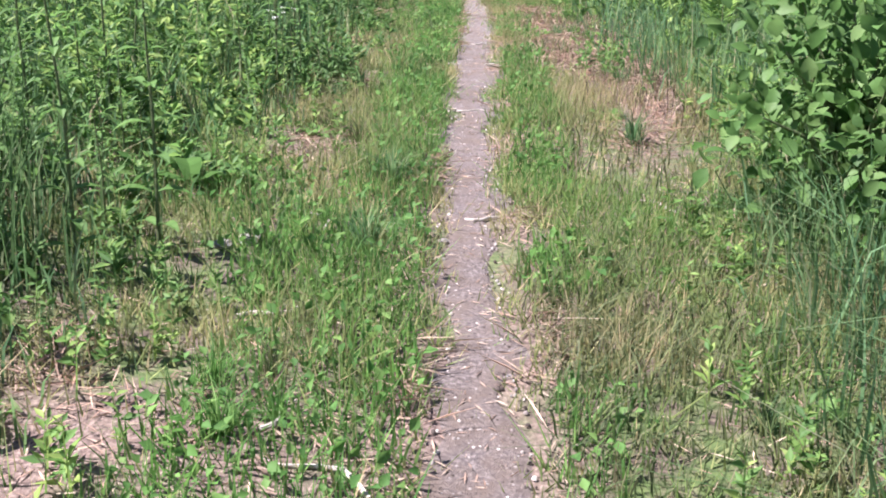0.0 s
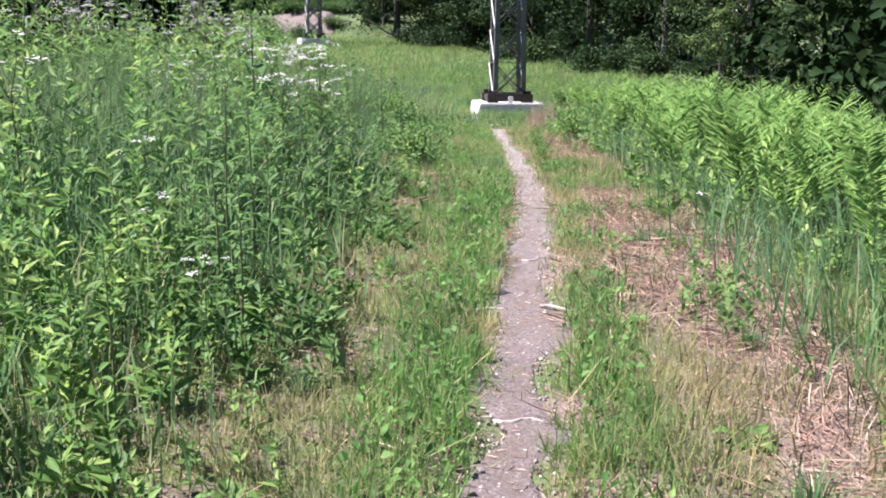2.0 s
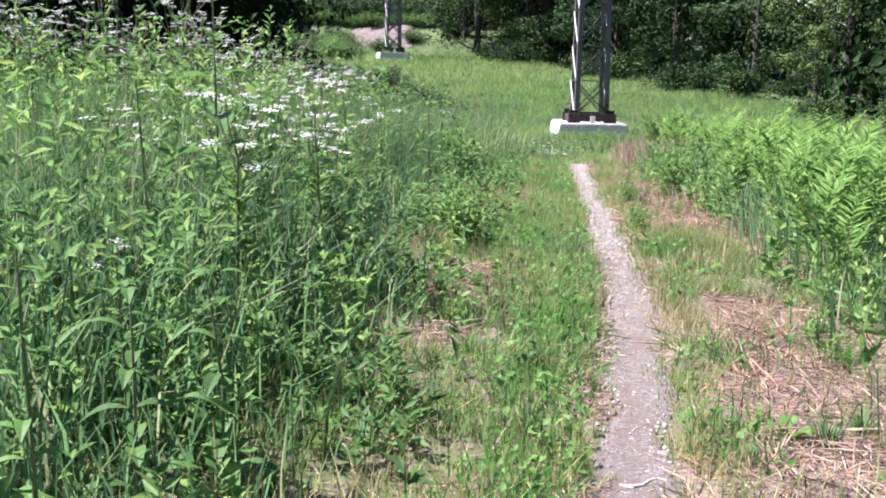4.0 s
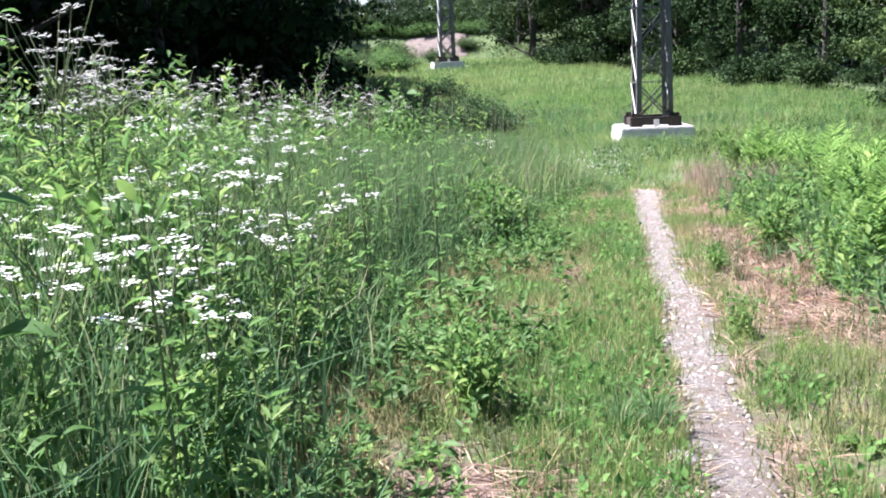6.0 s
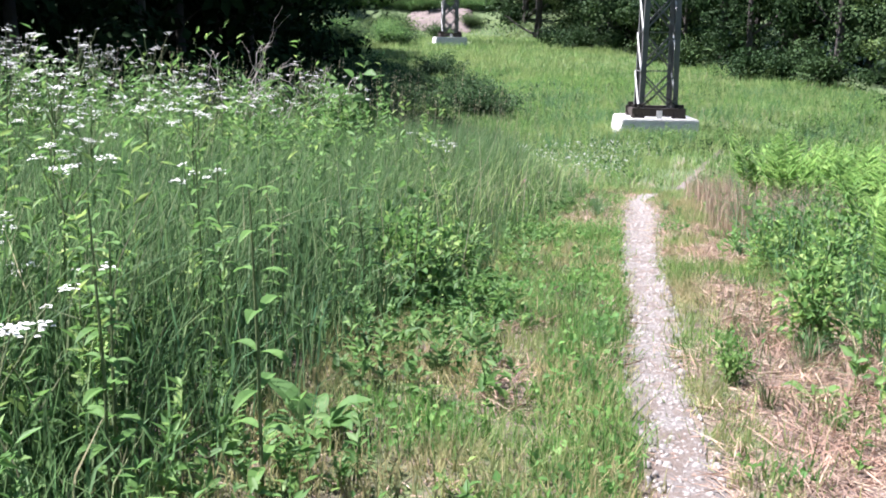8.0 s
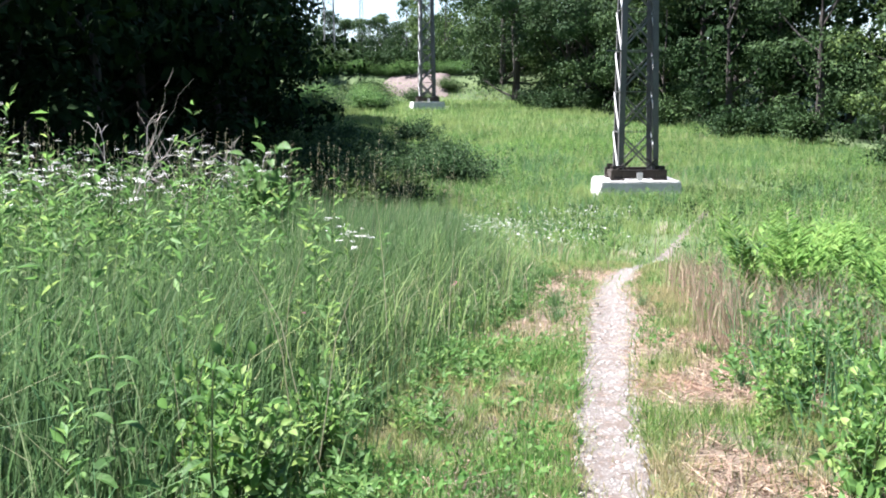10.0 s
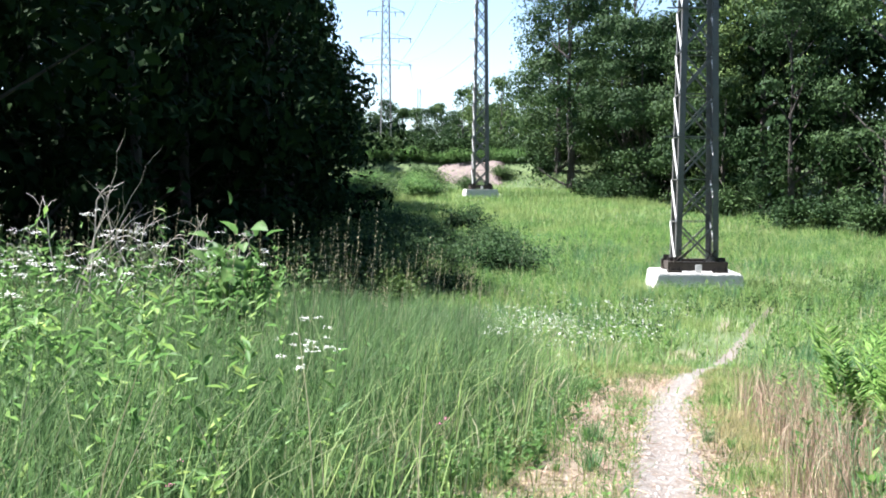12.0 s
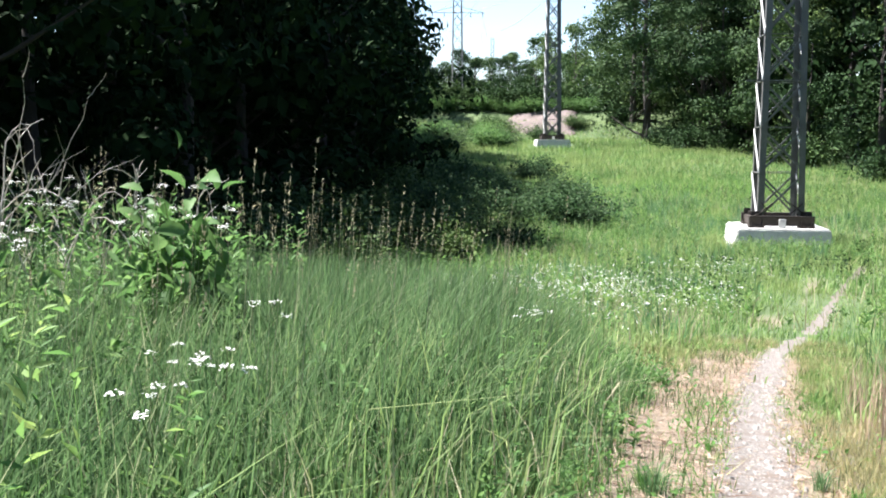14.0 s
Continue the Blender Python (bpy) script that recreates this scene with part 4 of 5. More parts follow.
# right: grass, dark herbs, then pale ferns behind
x, y = scatter(.2, 10, -3, 30, 190, lambda x, y: right_tall(x, y) * smooth(-3, 1.5, y + 1.5 * (vnoise(x, y, 1.2, 59) - .5)) * (.3 + .7 * smooth(6, 3, x)))
_h = RNG.uniform(.25, .65, len(x))
stuff("side_grass", blades(on_land(x, y), _h, RNG.uniform(.006, .012, len(x)), .5, None, .7, (-.4, 0, 0)), MAT_TALL, "leaning green grass beside the path")
x, y = scatter(.2, 8, 5, 28, 26, lambda x, y: right_tall(x, y) * smooth(.25, .5, vnoise(x, y, 1.0, 27)) * (1 - .8 * smooth(.35, .8, off_trail(x, y) - right_edge(y)) * smooth(8, 9, y)))
_s, _l = herbs(x, y, RNG.uniform(.2, .6, len(x)), .11, 15, .42)
stuff("herb_bank", joined(_s, _l), MAT_WEED, "dark green leafy herbs along the path's edge", "weeds")


x, y = scatter(.85, 2.6, 1.6, 4.4, 420, lambda x, y: smooth(.9, 1.25, off_trail(x, y) + .12 * (3.4 - y)))
stuff("leaning_grass", blades(on_land(x, y), RNG.uniform(.3, .62, len(x)), RNG.uniform(.005, .009, len(x)), .6, None, .8, (-.7, -.3, 0)), MAT_REED, "dark green long grass leaning towards the path")


def fronds(x, y, height, per=6):
    """Ferns: arching fronds, each a midrib lined with narrow leaflets."""
    B = on_land(x, y)
    n = len(B)
    k = np.repeat(np.arange(n), per)
    az = RNG.uniform(0, 2 * np.pi, len(k))
    L = np.repeat(height, per) * RNG.uniform(.75, 1.2, len(k))
    d = np.stack([np.cos(az), np.sin(az), np.zeros(len(k))], 1)
    m = 20
    j = np.repeat(np.arange(len(k)), m * 2)
    f = np.tile(np.repeat(np.linspace(.18, 1, m), 2), len(k))
    sd = np.tile([-1., 1.], len(k) * m)
    P = B[k][j] + d[j] * (L[j] * .36 * f ** 1.6)[:, None] + np.array([0, 0, 1.]) * (L[j] * (1.2 * f - .26 * f ** 2.6))[:, None]
    side = np.stack([-d[j][:, 1], d[j][:, 0], np.zeros(len(j))], 1) * sd[:, None]
    D = side + d[j] * .3 + np.array([0, 0, .6]) + RNG.normal(0, .15, (len(j), 3))
    return leaves(P, D, L[j] * .17 * np.sin(np.pi * (f * .86 + .1)) + .012, .17, .05)


x, y = scatter(.3, 9, 8, 27, 8, lambda x, y: right_tall(x, y) * smooth(.1, .6, off_trail(x, y) - right_edge(y)) * smooth(.15, .4, vnoise(x, y, 1.6, 28)) * (.15 + .85 * smooth(7.5, 4.5, x + 2 * (vnoise(x, y, 1.4, 60) - .5))) * smooth(8, 10, y + 3 * (vnoise(x, y, 1.3, 61) - .5)))
stuff("fern_bed", fronds(x, y, RNG.uniform(.5, 1.0, len(x))), MAT_FERN, "bright yellow-green ferns in full sun", "ferns")

# rough grass all round, out of the way of the path
def outskirts(x, y):
    far_side = np.maximum(smooth(4, 9, np.abs(x + .5)), smooth(2.0, -.5, y))
    return far_side * (.35 + .65 * smooth(.25, .55, vnoise(x, y, 1.8, 46))) * smooth(.15, .35, np.abs(off_trail(x, y)))


x, y = scatter(-32, 24, -22, 32, 95, outskirts)
stuff("rough_grass", spikes(on_land(x, y), RNG.uniform(.12, .45, len(x)), RNG.uniform(.02, .045, len(x)), .5), MAT_TALL, "rough grass along the edges of the clearing")
x, y = scatter(-30, 22, -20, 32, 2.2, outskirts)
_s, _l = herbs(x, y, RNG.uniform(.25, .7, len(x)), .16, 10, .4)
stuff("rough_weeds", joined(_s, _l), MAT_WEED, "leafy weeds under the edge of the woods", "weeds")

# meadow beyond: coarser with distance
def open_meadow(x, y):
    r = np.interp(y, [p[1] for p in RIGHT_EDGE], [p[0] for p in RIGHT_EDGE]) + 2
    l = np.interp(y, [p[1] for p in LEFT_EDGE], [p[0] for p in LEFT_EDGE]) - 2
    foot = (np.abs(x + 1) > 1.9) | (np.abs(y - 56) > 1.9)
    foot2 = (np.abs(x + 24.4) > 2.2) | (np.abs(y - 116) > 2.2)
    tr = smooth(.04, .16, np.abs(off_trail(x, y))) * smooth(56, 50, y) + smooth(50, 56, y)
    return smooth(l, l + 2, x) * smooth(r, r - 2, x) * foot * foot2 * np.maximum(tr, .18) * (1 - .95 * dry_patch(x, y))


x, y = scatter(-20, 13, 25, 46, 85, lambda x, y: open_meadow(x, y) * (1 - .85 * left_tall(x, y) * smooth(35, 30, y) * smooth(-12, -9, x)))
stuff("near_meadow", blades(on_land(x, y), RNG.uniform(.15, .5, len(x)) * (.6 + .8 * vnoise(x, y, 3, 30)) * (.3 + .7 * smooth(.3, 1.8, np.abs(off_trail(x, y)))), RNG.uniform(.012, .026, len(x)), .4), MAT_MEADOW, "sunlit yellow-green meadow grass")
x, y = scatter(-34, 18, 44, 82, 62, open_meadow)
stuff("middle_meadow", spikes(on_land(x, y), RNG.uniform(.2, .6, len(x)) * (.5 + vnoise(x, y, 4, 31)), RNG.uniform(.03, .06, len(x)), .45), MAT_MEADOW, "sunlit rough meadow grass on the slope")
x, y = scatter(-50, 16, 80, 128, 26, open_meadow)
stuff("far_meadow", spikes(on_land(x, y), RNG.uniform(.3, .7, len(x)) * (.5 + vnoise(x, y, 5, 32)), RNG.uniform(.06, .11, len(x)), .45), MAT_MEADOW, "far meadow grass rising to the bank")
x, y = scatter(-20, 14, 33, 90, 4.0, lambda x, y: open_meadow(x, y) * smooth(.3, .6, vnoise(x, y, 5, 33)))
_s, _l = herbs(x, y, RNG.uniform(.25, .85, len(x)), .17, 18, .4)
stuff("meadow_weeds", joined(_s, _l), MAT_BUSH, "leafy weed clumps across the meadow", "weeds")
x, y = scatter(-18, 14, 30, 90, 3.0, lambda x, y: open_meadow(x, y) * smooth(.5, .7, vnoise(x, y, 3.0, 38)))
stuff("meadow_stalks", blades(on_land(x, y), RNG.uniform(.4, .9, len(x)), RNG.uniform(.015, .03, len(x)), .3), MAT_SEED, "pale seeding grass stalks across the meadow")
x, y = scatter(-6.5, -.8, 27, 37, 26, lambda x, y: smooth(.3, .6, vnoise(x, y, 1.6, 57)) * smooth(-1.0, -1.6, off_trail(x, y)))
stuff("tan_seed_grass", blades(on_land(x, y), RNG.uniform(.35, .75, len(x)), RNG.uniform(.007, .013, len(x)), .25), MAT_SEED, "tan seeding grass in the meadow beyond the bend")
x, y = scatter(-14, 12, 34, 80, 3.5, lambda x, y: open_meadow(x, y) * smooth(.55, .72, vnoise(x, y, 4.0, 39)))
_s, _l = herbs(x, y, RNG.uniform(.3, .7, len(x)), .15, 9, .5)
stuff("meadow_herbs", joined(_s, _l), MAT_TREE, "darker low herbs in patches across the meadow", "weeds")
x, y = scatter(-12, 14, 30, 82, 9, lambda x, y: open_meadow(x, y) * smooth(.35, .6, vnoise(x, y, 6.0, 47)))
_s, _l = herbs(x, y, RNG.uniform(.35, .8, len(x)), .16, 10, .34, 1.0)
stuff("meadow_forbs", joined(_s, _l), MAT_FERN, "bright green upright weeds across the meadow", "weeds")

def clumps(x, y, per, spread):
    """Repeats each place per times, scattered a little: the feet of one tussock's blades."""
    k = np.repeat(np.arange(len(x)), per)
    return x[k] + RNG.normal(0, spread, len(k)), y[k] + RNG.normal(0, spread, len(k))


x, y = scatter(-18, 13, 28, 78, 1.5, lambda x, y: open_meadow(x, y) * smooth(.8, 1.6, np.abs(off_trail(x, y))) * (.3 + .7 * smooth(.35, .6, vnoise(x, y, 4.0, 53))))
x, y = clumps(x, y, 16, .13)
stuff("meadow_tussocks", blades(on_land(x, y), RNG.uniform(.4, .95, len(x)), RNG.uniform(.014, .03, len(x)), .35), MAT_TALL, "taller green grass tussocks across the meadow")
x, y = scatter(-18, 13, 28, 78, .8, lambda x, y: open_meadow(x, y) * smooth(.8, 1.6, np.abs(off_trail(x, y))) * smooth(.45, .65, vnoise(x, y, 5.0, 54)))
x, y = clumps(x, y, 6, .16)
_s, _l = herbs(x, y, RNG.uniform(.45, 1.0, len(x)), .15, 14, .3, .9)
stuff("meadow_thickets", joined(_s, _l), MAT_WEED, "leafy weed thickets standing in the meadow", "weeds")

# long grass round the tower's footing
_a = RNG.uniform(0, 2 * np.pi, 2600)
_r = 2.0 / np.maximum(np.abs(np.cos(_a - .19)), np.abs(np.sin(_a - .19))) + np.abs(RNG.normal(0, .35, len(_a)))
x, y = -1.0 + np.cos(_a) * _r, 56.0 + np.sin(_a) * _r
stuff("footing_grass", blades(on_land(x, y), RNG.uniform(.3, .75, len(x)), RNG.uniform(.018, .035, len(x)), .35), MAT_MEADOW, "long grass growing against the concrete footing")


# ---- single plants ----
def petals(centre, r, n, g):
    """A flat umbel: n small five-petalled blossoms at nearly one height round the tip."""
    c = np.array(centre)
    a, R = g.uniform(0, 2 * np.pi, n), r * np.sqrt(g.uniform(.02, 1, n))
    C = c + np.stack([np.cos(a) * R, np.sin(a) * R, r * .3 - R * .28 + g.normal(0, r * .14, n)], 1)
    size = r * g.uniform(.10, .24, n)
    ang = np.linspace(0, 2 * np.pi, 6, endpoint=False)
    ring = C[:, None, :] + np.stack([np.cos(ang), np.sin(ang), .25 * np.cos(2 * ang + 1)], 1)[None] * size[:, None, None]
    V = np.concatenate([C[:, None, :], ring], 1).reshape(-1, 3)
    k = np.arange(n)[:, None] * 7
    return V, np.concatenate([k + [0, j + 1, (j + 1) % 6 + 1] for j in range(6)], 0)


def flower_plant(seed, height, heads, leaf=.10, mat=MAT_PETAL, head_r=.034, label="tall leafy weed topped with small white flower heads", name="flower_plant", spread=.22):
    rr, g = random.Random(seed), np.random.default_rng(seed)
    root = tagged(new(name), label, "wildflower", "white wildflowers in the meadow" if mat is MAT_PETAL else "pink clover flowers")
    bm = bmesh.new()
    sway = Vector((rr.uniform(-.08, .08), rr.uniform(-.08, .08), 0)) * height
    fork = sway * .7 + Vector((0, 0, height * .74))
    tube(bm, [(0, 0, -.03), sway * .3 + Vector((0, 0, height * .4)), fork], [.006, .005, .004], 5)
    tips = []
    for k in range(heads):
        a, r = 2.4 * k + rr.uniform(-.3, .3), spread * height * math.sqrt((k + .3) / heads) * .75
        tip = fork + Vector((math.cos(a) * r, math.sin(a) * r, height * rr.uniform(.04, .27)))
        tube(bm, [fork - Vector((0, 0, .03 * (k % 3))), fork.lerp(tip, .55) + Vector((math.cos(a), math.sin(a), 0)) * .01, tip], [.003, .0025, .002], 4)
        tips.append(tip)
    part("stem", bm, MAT_STEM, root)
    n = int(20 + 26 * height)
    f = g.uniform(.1, .95, n)
    P = np.outer(f, np.array(fork)) + g.normal(0, .006, (n, 3))
    az = g.uniform(0, 2 * np.pi, n)
    D = np.stack([np.cos(az), np.sin(az), g.normal(.45, .4, n)], 1)
    V, F = leaves(P, D, leaf * (1.2 - .6 * f) * g.uniform(.7, 1.25, n), .26, .1)
    child("foliage", raw_mesh("foliage", V, F, MAT_WEED), root)
    for tip in tips:
        V, F = petals(tip, head_r * rr.uniform(.6, 1.3), 20, g)
        child("flower_head", raw_mesh("flower_head", V, F, mat), root)
    return root


flowers = [flower_plant(51, 1.05, 5), flower_plant(52, 1.25, 7), flower_plant(53, .9, 4, .12), flower_plant(54, 1.4, 8), flower_plant(55, .75, 3, .09)]
_rr = random.Random(12)
_first = set()


def place(ob, x, y, turn=None, s=1.0, dz=-.02):
    m = put(ob, x, y, _rr.uniform(0, 360) if turn is None else turn, s, dz)
    if ob.name not in _first:
        _first.add(ob.name)
        ob.matrix_basis = m
        return ob
    return copy_thing_plain(ob, m)


for _ in range(380):
    y = _rr.uniform(4.5, 22.5)
    x = -left_edge(y) - .25 - abs(_rr.gauss(0, 1.0)) * 2.0
    if (y > 16.0 and x > -4.0) or (y > 13.0 and x > -3.0):
        continue
    if y < 10 and _rr.random() < .88:
        continue
    if x < -7.5 or vnoise(x, y, 1.8, 41) < .33 or (x < -3.4 and y < 12.5 and _rr.random() < .5):
        continue
    ob = _rr.choice(flowers[:4] if x < -2.0 else flowers[2:5:2])
    if 10.5 < y < 15.5 and x < -2.2:
        ob = _rr.choice((flowers[1], flowers[3]))
    place(ob, float(x) + float(trail_x(y)), y, None, _rr.uniform(.95, 1.28) * (1.0 if y < 15.5 else .85))
for _ in range(54):
    y = _rr.uniform(10.0, 14.0)
    place(_rr.choice((flowers[2], flowers[4], flowers[4])), float(trail_x(y)) - float(left_edge(y)) - .15 - _rr.uniform(0, 1.5), y, None, _rr.uniform(.75, 1.15))
for _ in range(64):
    place(_rr.choice(flowers[:4]), _rr.uniform(-8.4, -4.1), _rr.uniform(18, 24.5), None, _rr.uniform(1.0, 1.3))
for x, y, h in ((-3.1, 16.2, 1.2), (-2.9, 15.8, 1.2), (-2.45, 14.8, .95), (-3.3, 15.4, 1.2), (-3.6, 16.6, 1.2), (-5.8, 21.4, 1.15), (-5.95, 22.4, 1.15), (-5.9, 21.2, 1.05), (-1.9, 10.7, .85),
                (-2.0, 10.4, 1.05), (-1.7, 10.6, 1.0), (-1.75, 11.0, 1.1), (-1.65, 12.2, .9), (-2.15, 11.3, 1.05), (-1.7, 11.7, 1.1), (-1.08, 5.9, .55), (-2.6, 20.9, .8), (-2.3, 24.5, .75), (-2.4, 20.2, .82),
                (-2.75, 20.8, .82), (-2.4, 25.4, .75), (-2.35, 12.9, 1.1), (-2.7, 12.3, 1.2), (-3.0, 13.4, 1.25), (-2.5, 13.8, 1.1)):
    place(flowers[0], x, y, None, h / 1.05)
for x, y in ((-4.62, 23.1), (-4.75, 23.3)):
    place(flowers[1], x, y, None, 1.08)
for x, y, h in ((-1.55, 6.8, .55), (-1.9, 7.4, .7), (-2.4, 6.2, .9), (-1.7, 8.4, .6), (-3.3, 22.6, .8), (-5.2, 24.9, 1.15), (-5.5, 25.3, 1.15)):
    place(flowers[4], x, y, None, h / .75)

# white single blossom on the path's right, and pink clover in the tall grass
place(flower_plant(61, .42, 1, .08, MAT_PETAL, .042, "low weed with one round white blossom beside the path"), 1.12, 8.8)
clover = flower_plant(62, .55, 1, .07, MAT_PINK, .018, "clover with one pink flower head in tall grass", "clover_flower")
for x, y in ((-2.35, 18.7), (-2.15, 18.5), (-1.75, 20.4), (-1.6, 20.2)):
    place(clover, x, y)


def tall_weed(seed, height, leaf, pairs, mat=MAT_WEED, ratio=.34, label="upright weed with broad leaf pairs on one straight stem"):
    """One straight stem with leaves in opposite pairs, each pair turned a quarter."""
    rr = random.Random(seed)
    root = tagged(new("tall_weed"), label, "weed", "upright weeds beside the path")
    bm = bmesh.new()
    tube(bm, [(0, 0, -.03), (.01, .01, height * .5), (rr.uniform(-.05, .05), rr.uniform(-.05, .05), height)], [.008, .006, .003], 6)
    part("stem", bm, MAT_STEM, root)
    for k in range(pairs):
        f = .12 + .88 * k / max(1, pairs - 1)
        L = leaf * (1.15 - .65 * f) * rr.uniform(.85, 1.15)
        for sgn in (0, math.pi):
            bm = bmesh.new()
            a = sgn + (k % 2) * math.pi / 2 + rr.uniform(-.3, .3)
            rise, rows = rr.uniform(.25, .7), []
            for i in range(6):
                t = i / 5
                w = L * ratio * math.sin(math.pi * (.08 + .9 * t)) * .55
                r, z = .01 + L * t, L * (rise * t - .55 * t * t)
                rows.append([bm.verts.new((math.cos(a) * r - math.sin(a) * v, math.sin(a) * r + math.cos(a) * v, height * f + z + abs(v) * .35)) for v in (-w, 0, w)])
            for p, q in zip(rows, rows[1:]):
                for j in (0, 1):
                    bm.faces.new((p[j], p[j + 1], q[j + 1], q[j]))
            part("leaf", bm, mat, root)
    return root


w4 = tall_weed(74, 1.45, .2, 9, MAT_BUSH, .62, "tall weed with large broad leaves at the path's edge")
w1, w2, w3 = tall_weed(71, 1.0, .15, 8), tall_weed(72, .8, .18, 7, MAT_BUSH), tall_weed(73, 1.1, .12, 11)
for ob, x, y, s in ((w1, -1.13, 3.56, 1), (w3, -1.62, 3.3, 1), (w3, -1.45, 2.75, .8), (w1, -1.9, 3.9, 1.1), (w2, -1.25, 6.6, .9), (w2, -1.5, 7.1, .8), (w1, -1.8, 5.1, 1),
                    (w3, -2.0, 4.6, 1.1), (w1, -1.46, 13.3, 1.05), (w3, -1.75, 12.9, .9), (w2, -1.65, 10.6, .9), (w1, -1.95, 9.2, 1.1), (w2, -1.7, 8.1, .8),
                    (w2, -1.6, 15.9, .9), (w3, -2.1, 14.4, .9), (w2, -1.2, 12.0, .5), (w2, 1.5, 12.5, .5), (w3, 1.75, 7.5, .7), (w2, -2.0, 18.1, .7), (w1, -2.2, 18.4, .6),
                    (w1, -1.9, 22.4, .7), (w3, -1.85, 23.0, .75), (w4, -1.9, 9.9, 1.12), (w2, -2.45, 21.6, .75), (w2, -2.25, 21.4, .7), (w3, -2.5, 22.1, .7), (w2, -2.7, 21.9, .8), (w3, -2.3, 22.6, .65), (w4, -4.1, 13.3, 1.2), (w4, -4.4, 13.6, 1.1), (w4, -3.8, 13.8, 1.0)):
    place(ob, x, y, None, s)


for k in range(44):
    y = 3.2 + 12.8 * k / 43 + _rr.uniform(-.2, .2)
    x = float(trail_x(y)) - float(left_edge(y)) - .05 - abs(_rr.gauss(0, .45))
    place(_rr.choice((w1, w2, w3)), x, y, None, _rr.uniform(.5, 1.0))


def grass_tuft(seed, n, h, w, mat, label):
    g = np.random.default_rng(seed)
    a, r = g.uniform(0, 2 * np.pi, n), np.abs(g.normal(0, .035, n))
    P = np.stack([np.cos(a) * r, np.sin(a) * r, np.full(n, -.01)], 1)
    V, F = blades(P, h * g.uniform(.5, 1.1, n), w, .5, a, .8)
    return tagged(new("grass_tuft", raw_mesh("grass_tuft", V, F, mat)), label, "grass", "grass tufts on the verge")


tufts = [grass_tuft(1, 70, .24, .008, MAT_GREEN, "fresh green grass tuft on the verge"), grass_tuft(2, 55, .18, .007, MAT_GREEN, "fresh green grass tuft on the verge"),
         grass_tuft(3, 60, .26, .006, MAT_OLIVE, "half-dry olive grass tuft on the verge"), grass_tuft(4, 90, .32, .008, MAT_TALL, "tall green grass tuft on the verge")]
for k in range(150):
    y = _rr.uniform(1.2, 24)
    u = _rr.choice((-1, -1, 1)) * _rr.uniform(.24, 1.25)
    if u > right_edge(y) or -u > left_edge(y):
        continue
    place(_rr.choice(tufts), float(trail_x(y)) + u, y, None, _rr.uniform(.35, .75), 0)


def rosette(seed, leaf, n, label, mat=MAT_BUSH, rise=.9):
    """A rosette of broad upright leaves with a sunken midrib."""
    rr = random.Random(seed)
    root = tagged(new("broadleaf_plant"), label, "plant", "broad-leaved plants beside the path")
    for k in range(n):
        bm = bmesh.new()
        a, L, up = 2.4 * k, leaf * rr.uniform(.65, 1.1), rise * rr.uniform(.5, 1.2)
        rows = []
        for i in range(8):
            t = i / 7
            w = L * .17 * math.sin(math.pi * min(1, .06 + .94 * t ** 1.15)) ** .8
            r, z = .015 + L * t * .75, L * (up * t - .45 * t * t)
            rows.append([bm.verts.new((math.cos(a) * r - math.sin(a) * v, math.sin(a) * r + math.cos(a) * v, z + abs(v) * .45 + .006 * math.sin(9 * t + k))) for v in (-w, -w * .5, 0, w * .5, w)])
        for p, q in zip(rows, rows[1:]):
            for j in range(4):
                bm.faces.new((p[j], p[j + 1], q[j + 1], q[j]))
        part("leaf", bm, mat, root)
    return root


r1 = rosette(81, .34, 9, "rosette of large pale green leaves in the weeds")
r2 = rosette(82, .22, 8, "small rosette of broad green leaves on the verge", MAT_WEED, .6)
for ob, x, y, s in ((r1, -1.2, 4.3, 1), (r1, -1.35, 6.75, .9), (r2, -.8, 5.2, .7), (r1, -1.5, 13.9, 1.0), (r2, .55, 11.6, .8), (r2, .62, 8.8, .7), (r2, .45, 7.1, .8), (r2, .5, 15.2, .9),
                    (r2, -.75, 9.9, .9), (r2, -.9, 13.0, .9), (r2, 1.25, 13.7, 1.2), (r2, 1.4, 15.1, 1.2), (r2, -1.0, 18.3, .9), (r1, -1.75, 17.7, .7), (r2, .75, 5.9, .7), (r2, -1.2, 20.2, .9)):
    place(ob, x, y, None, s, 0)

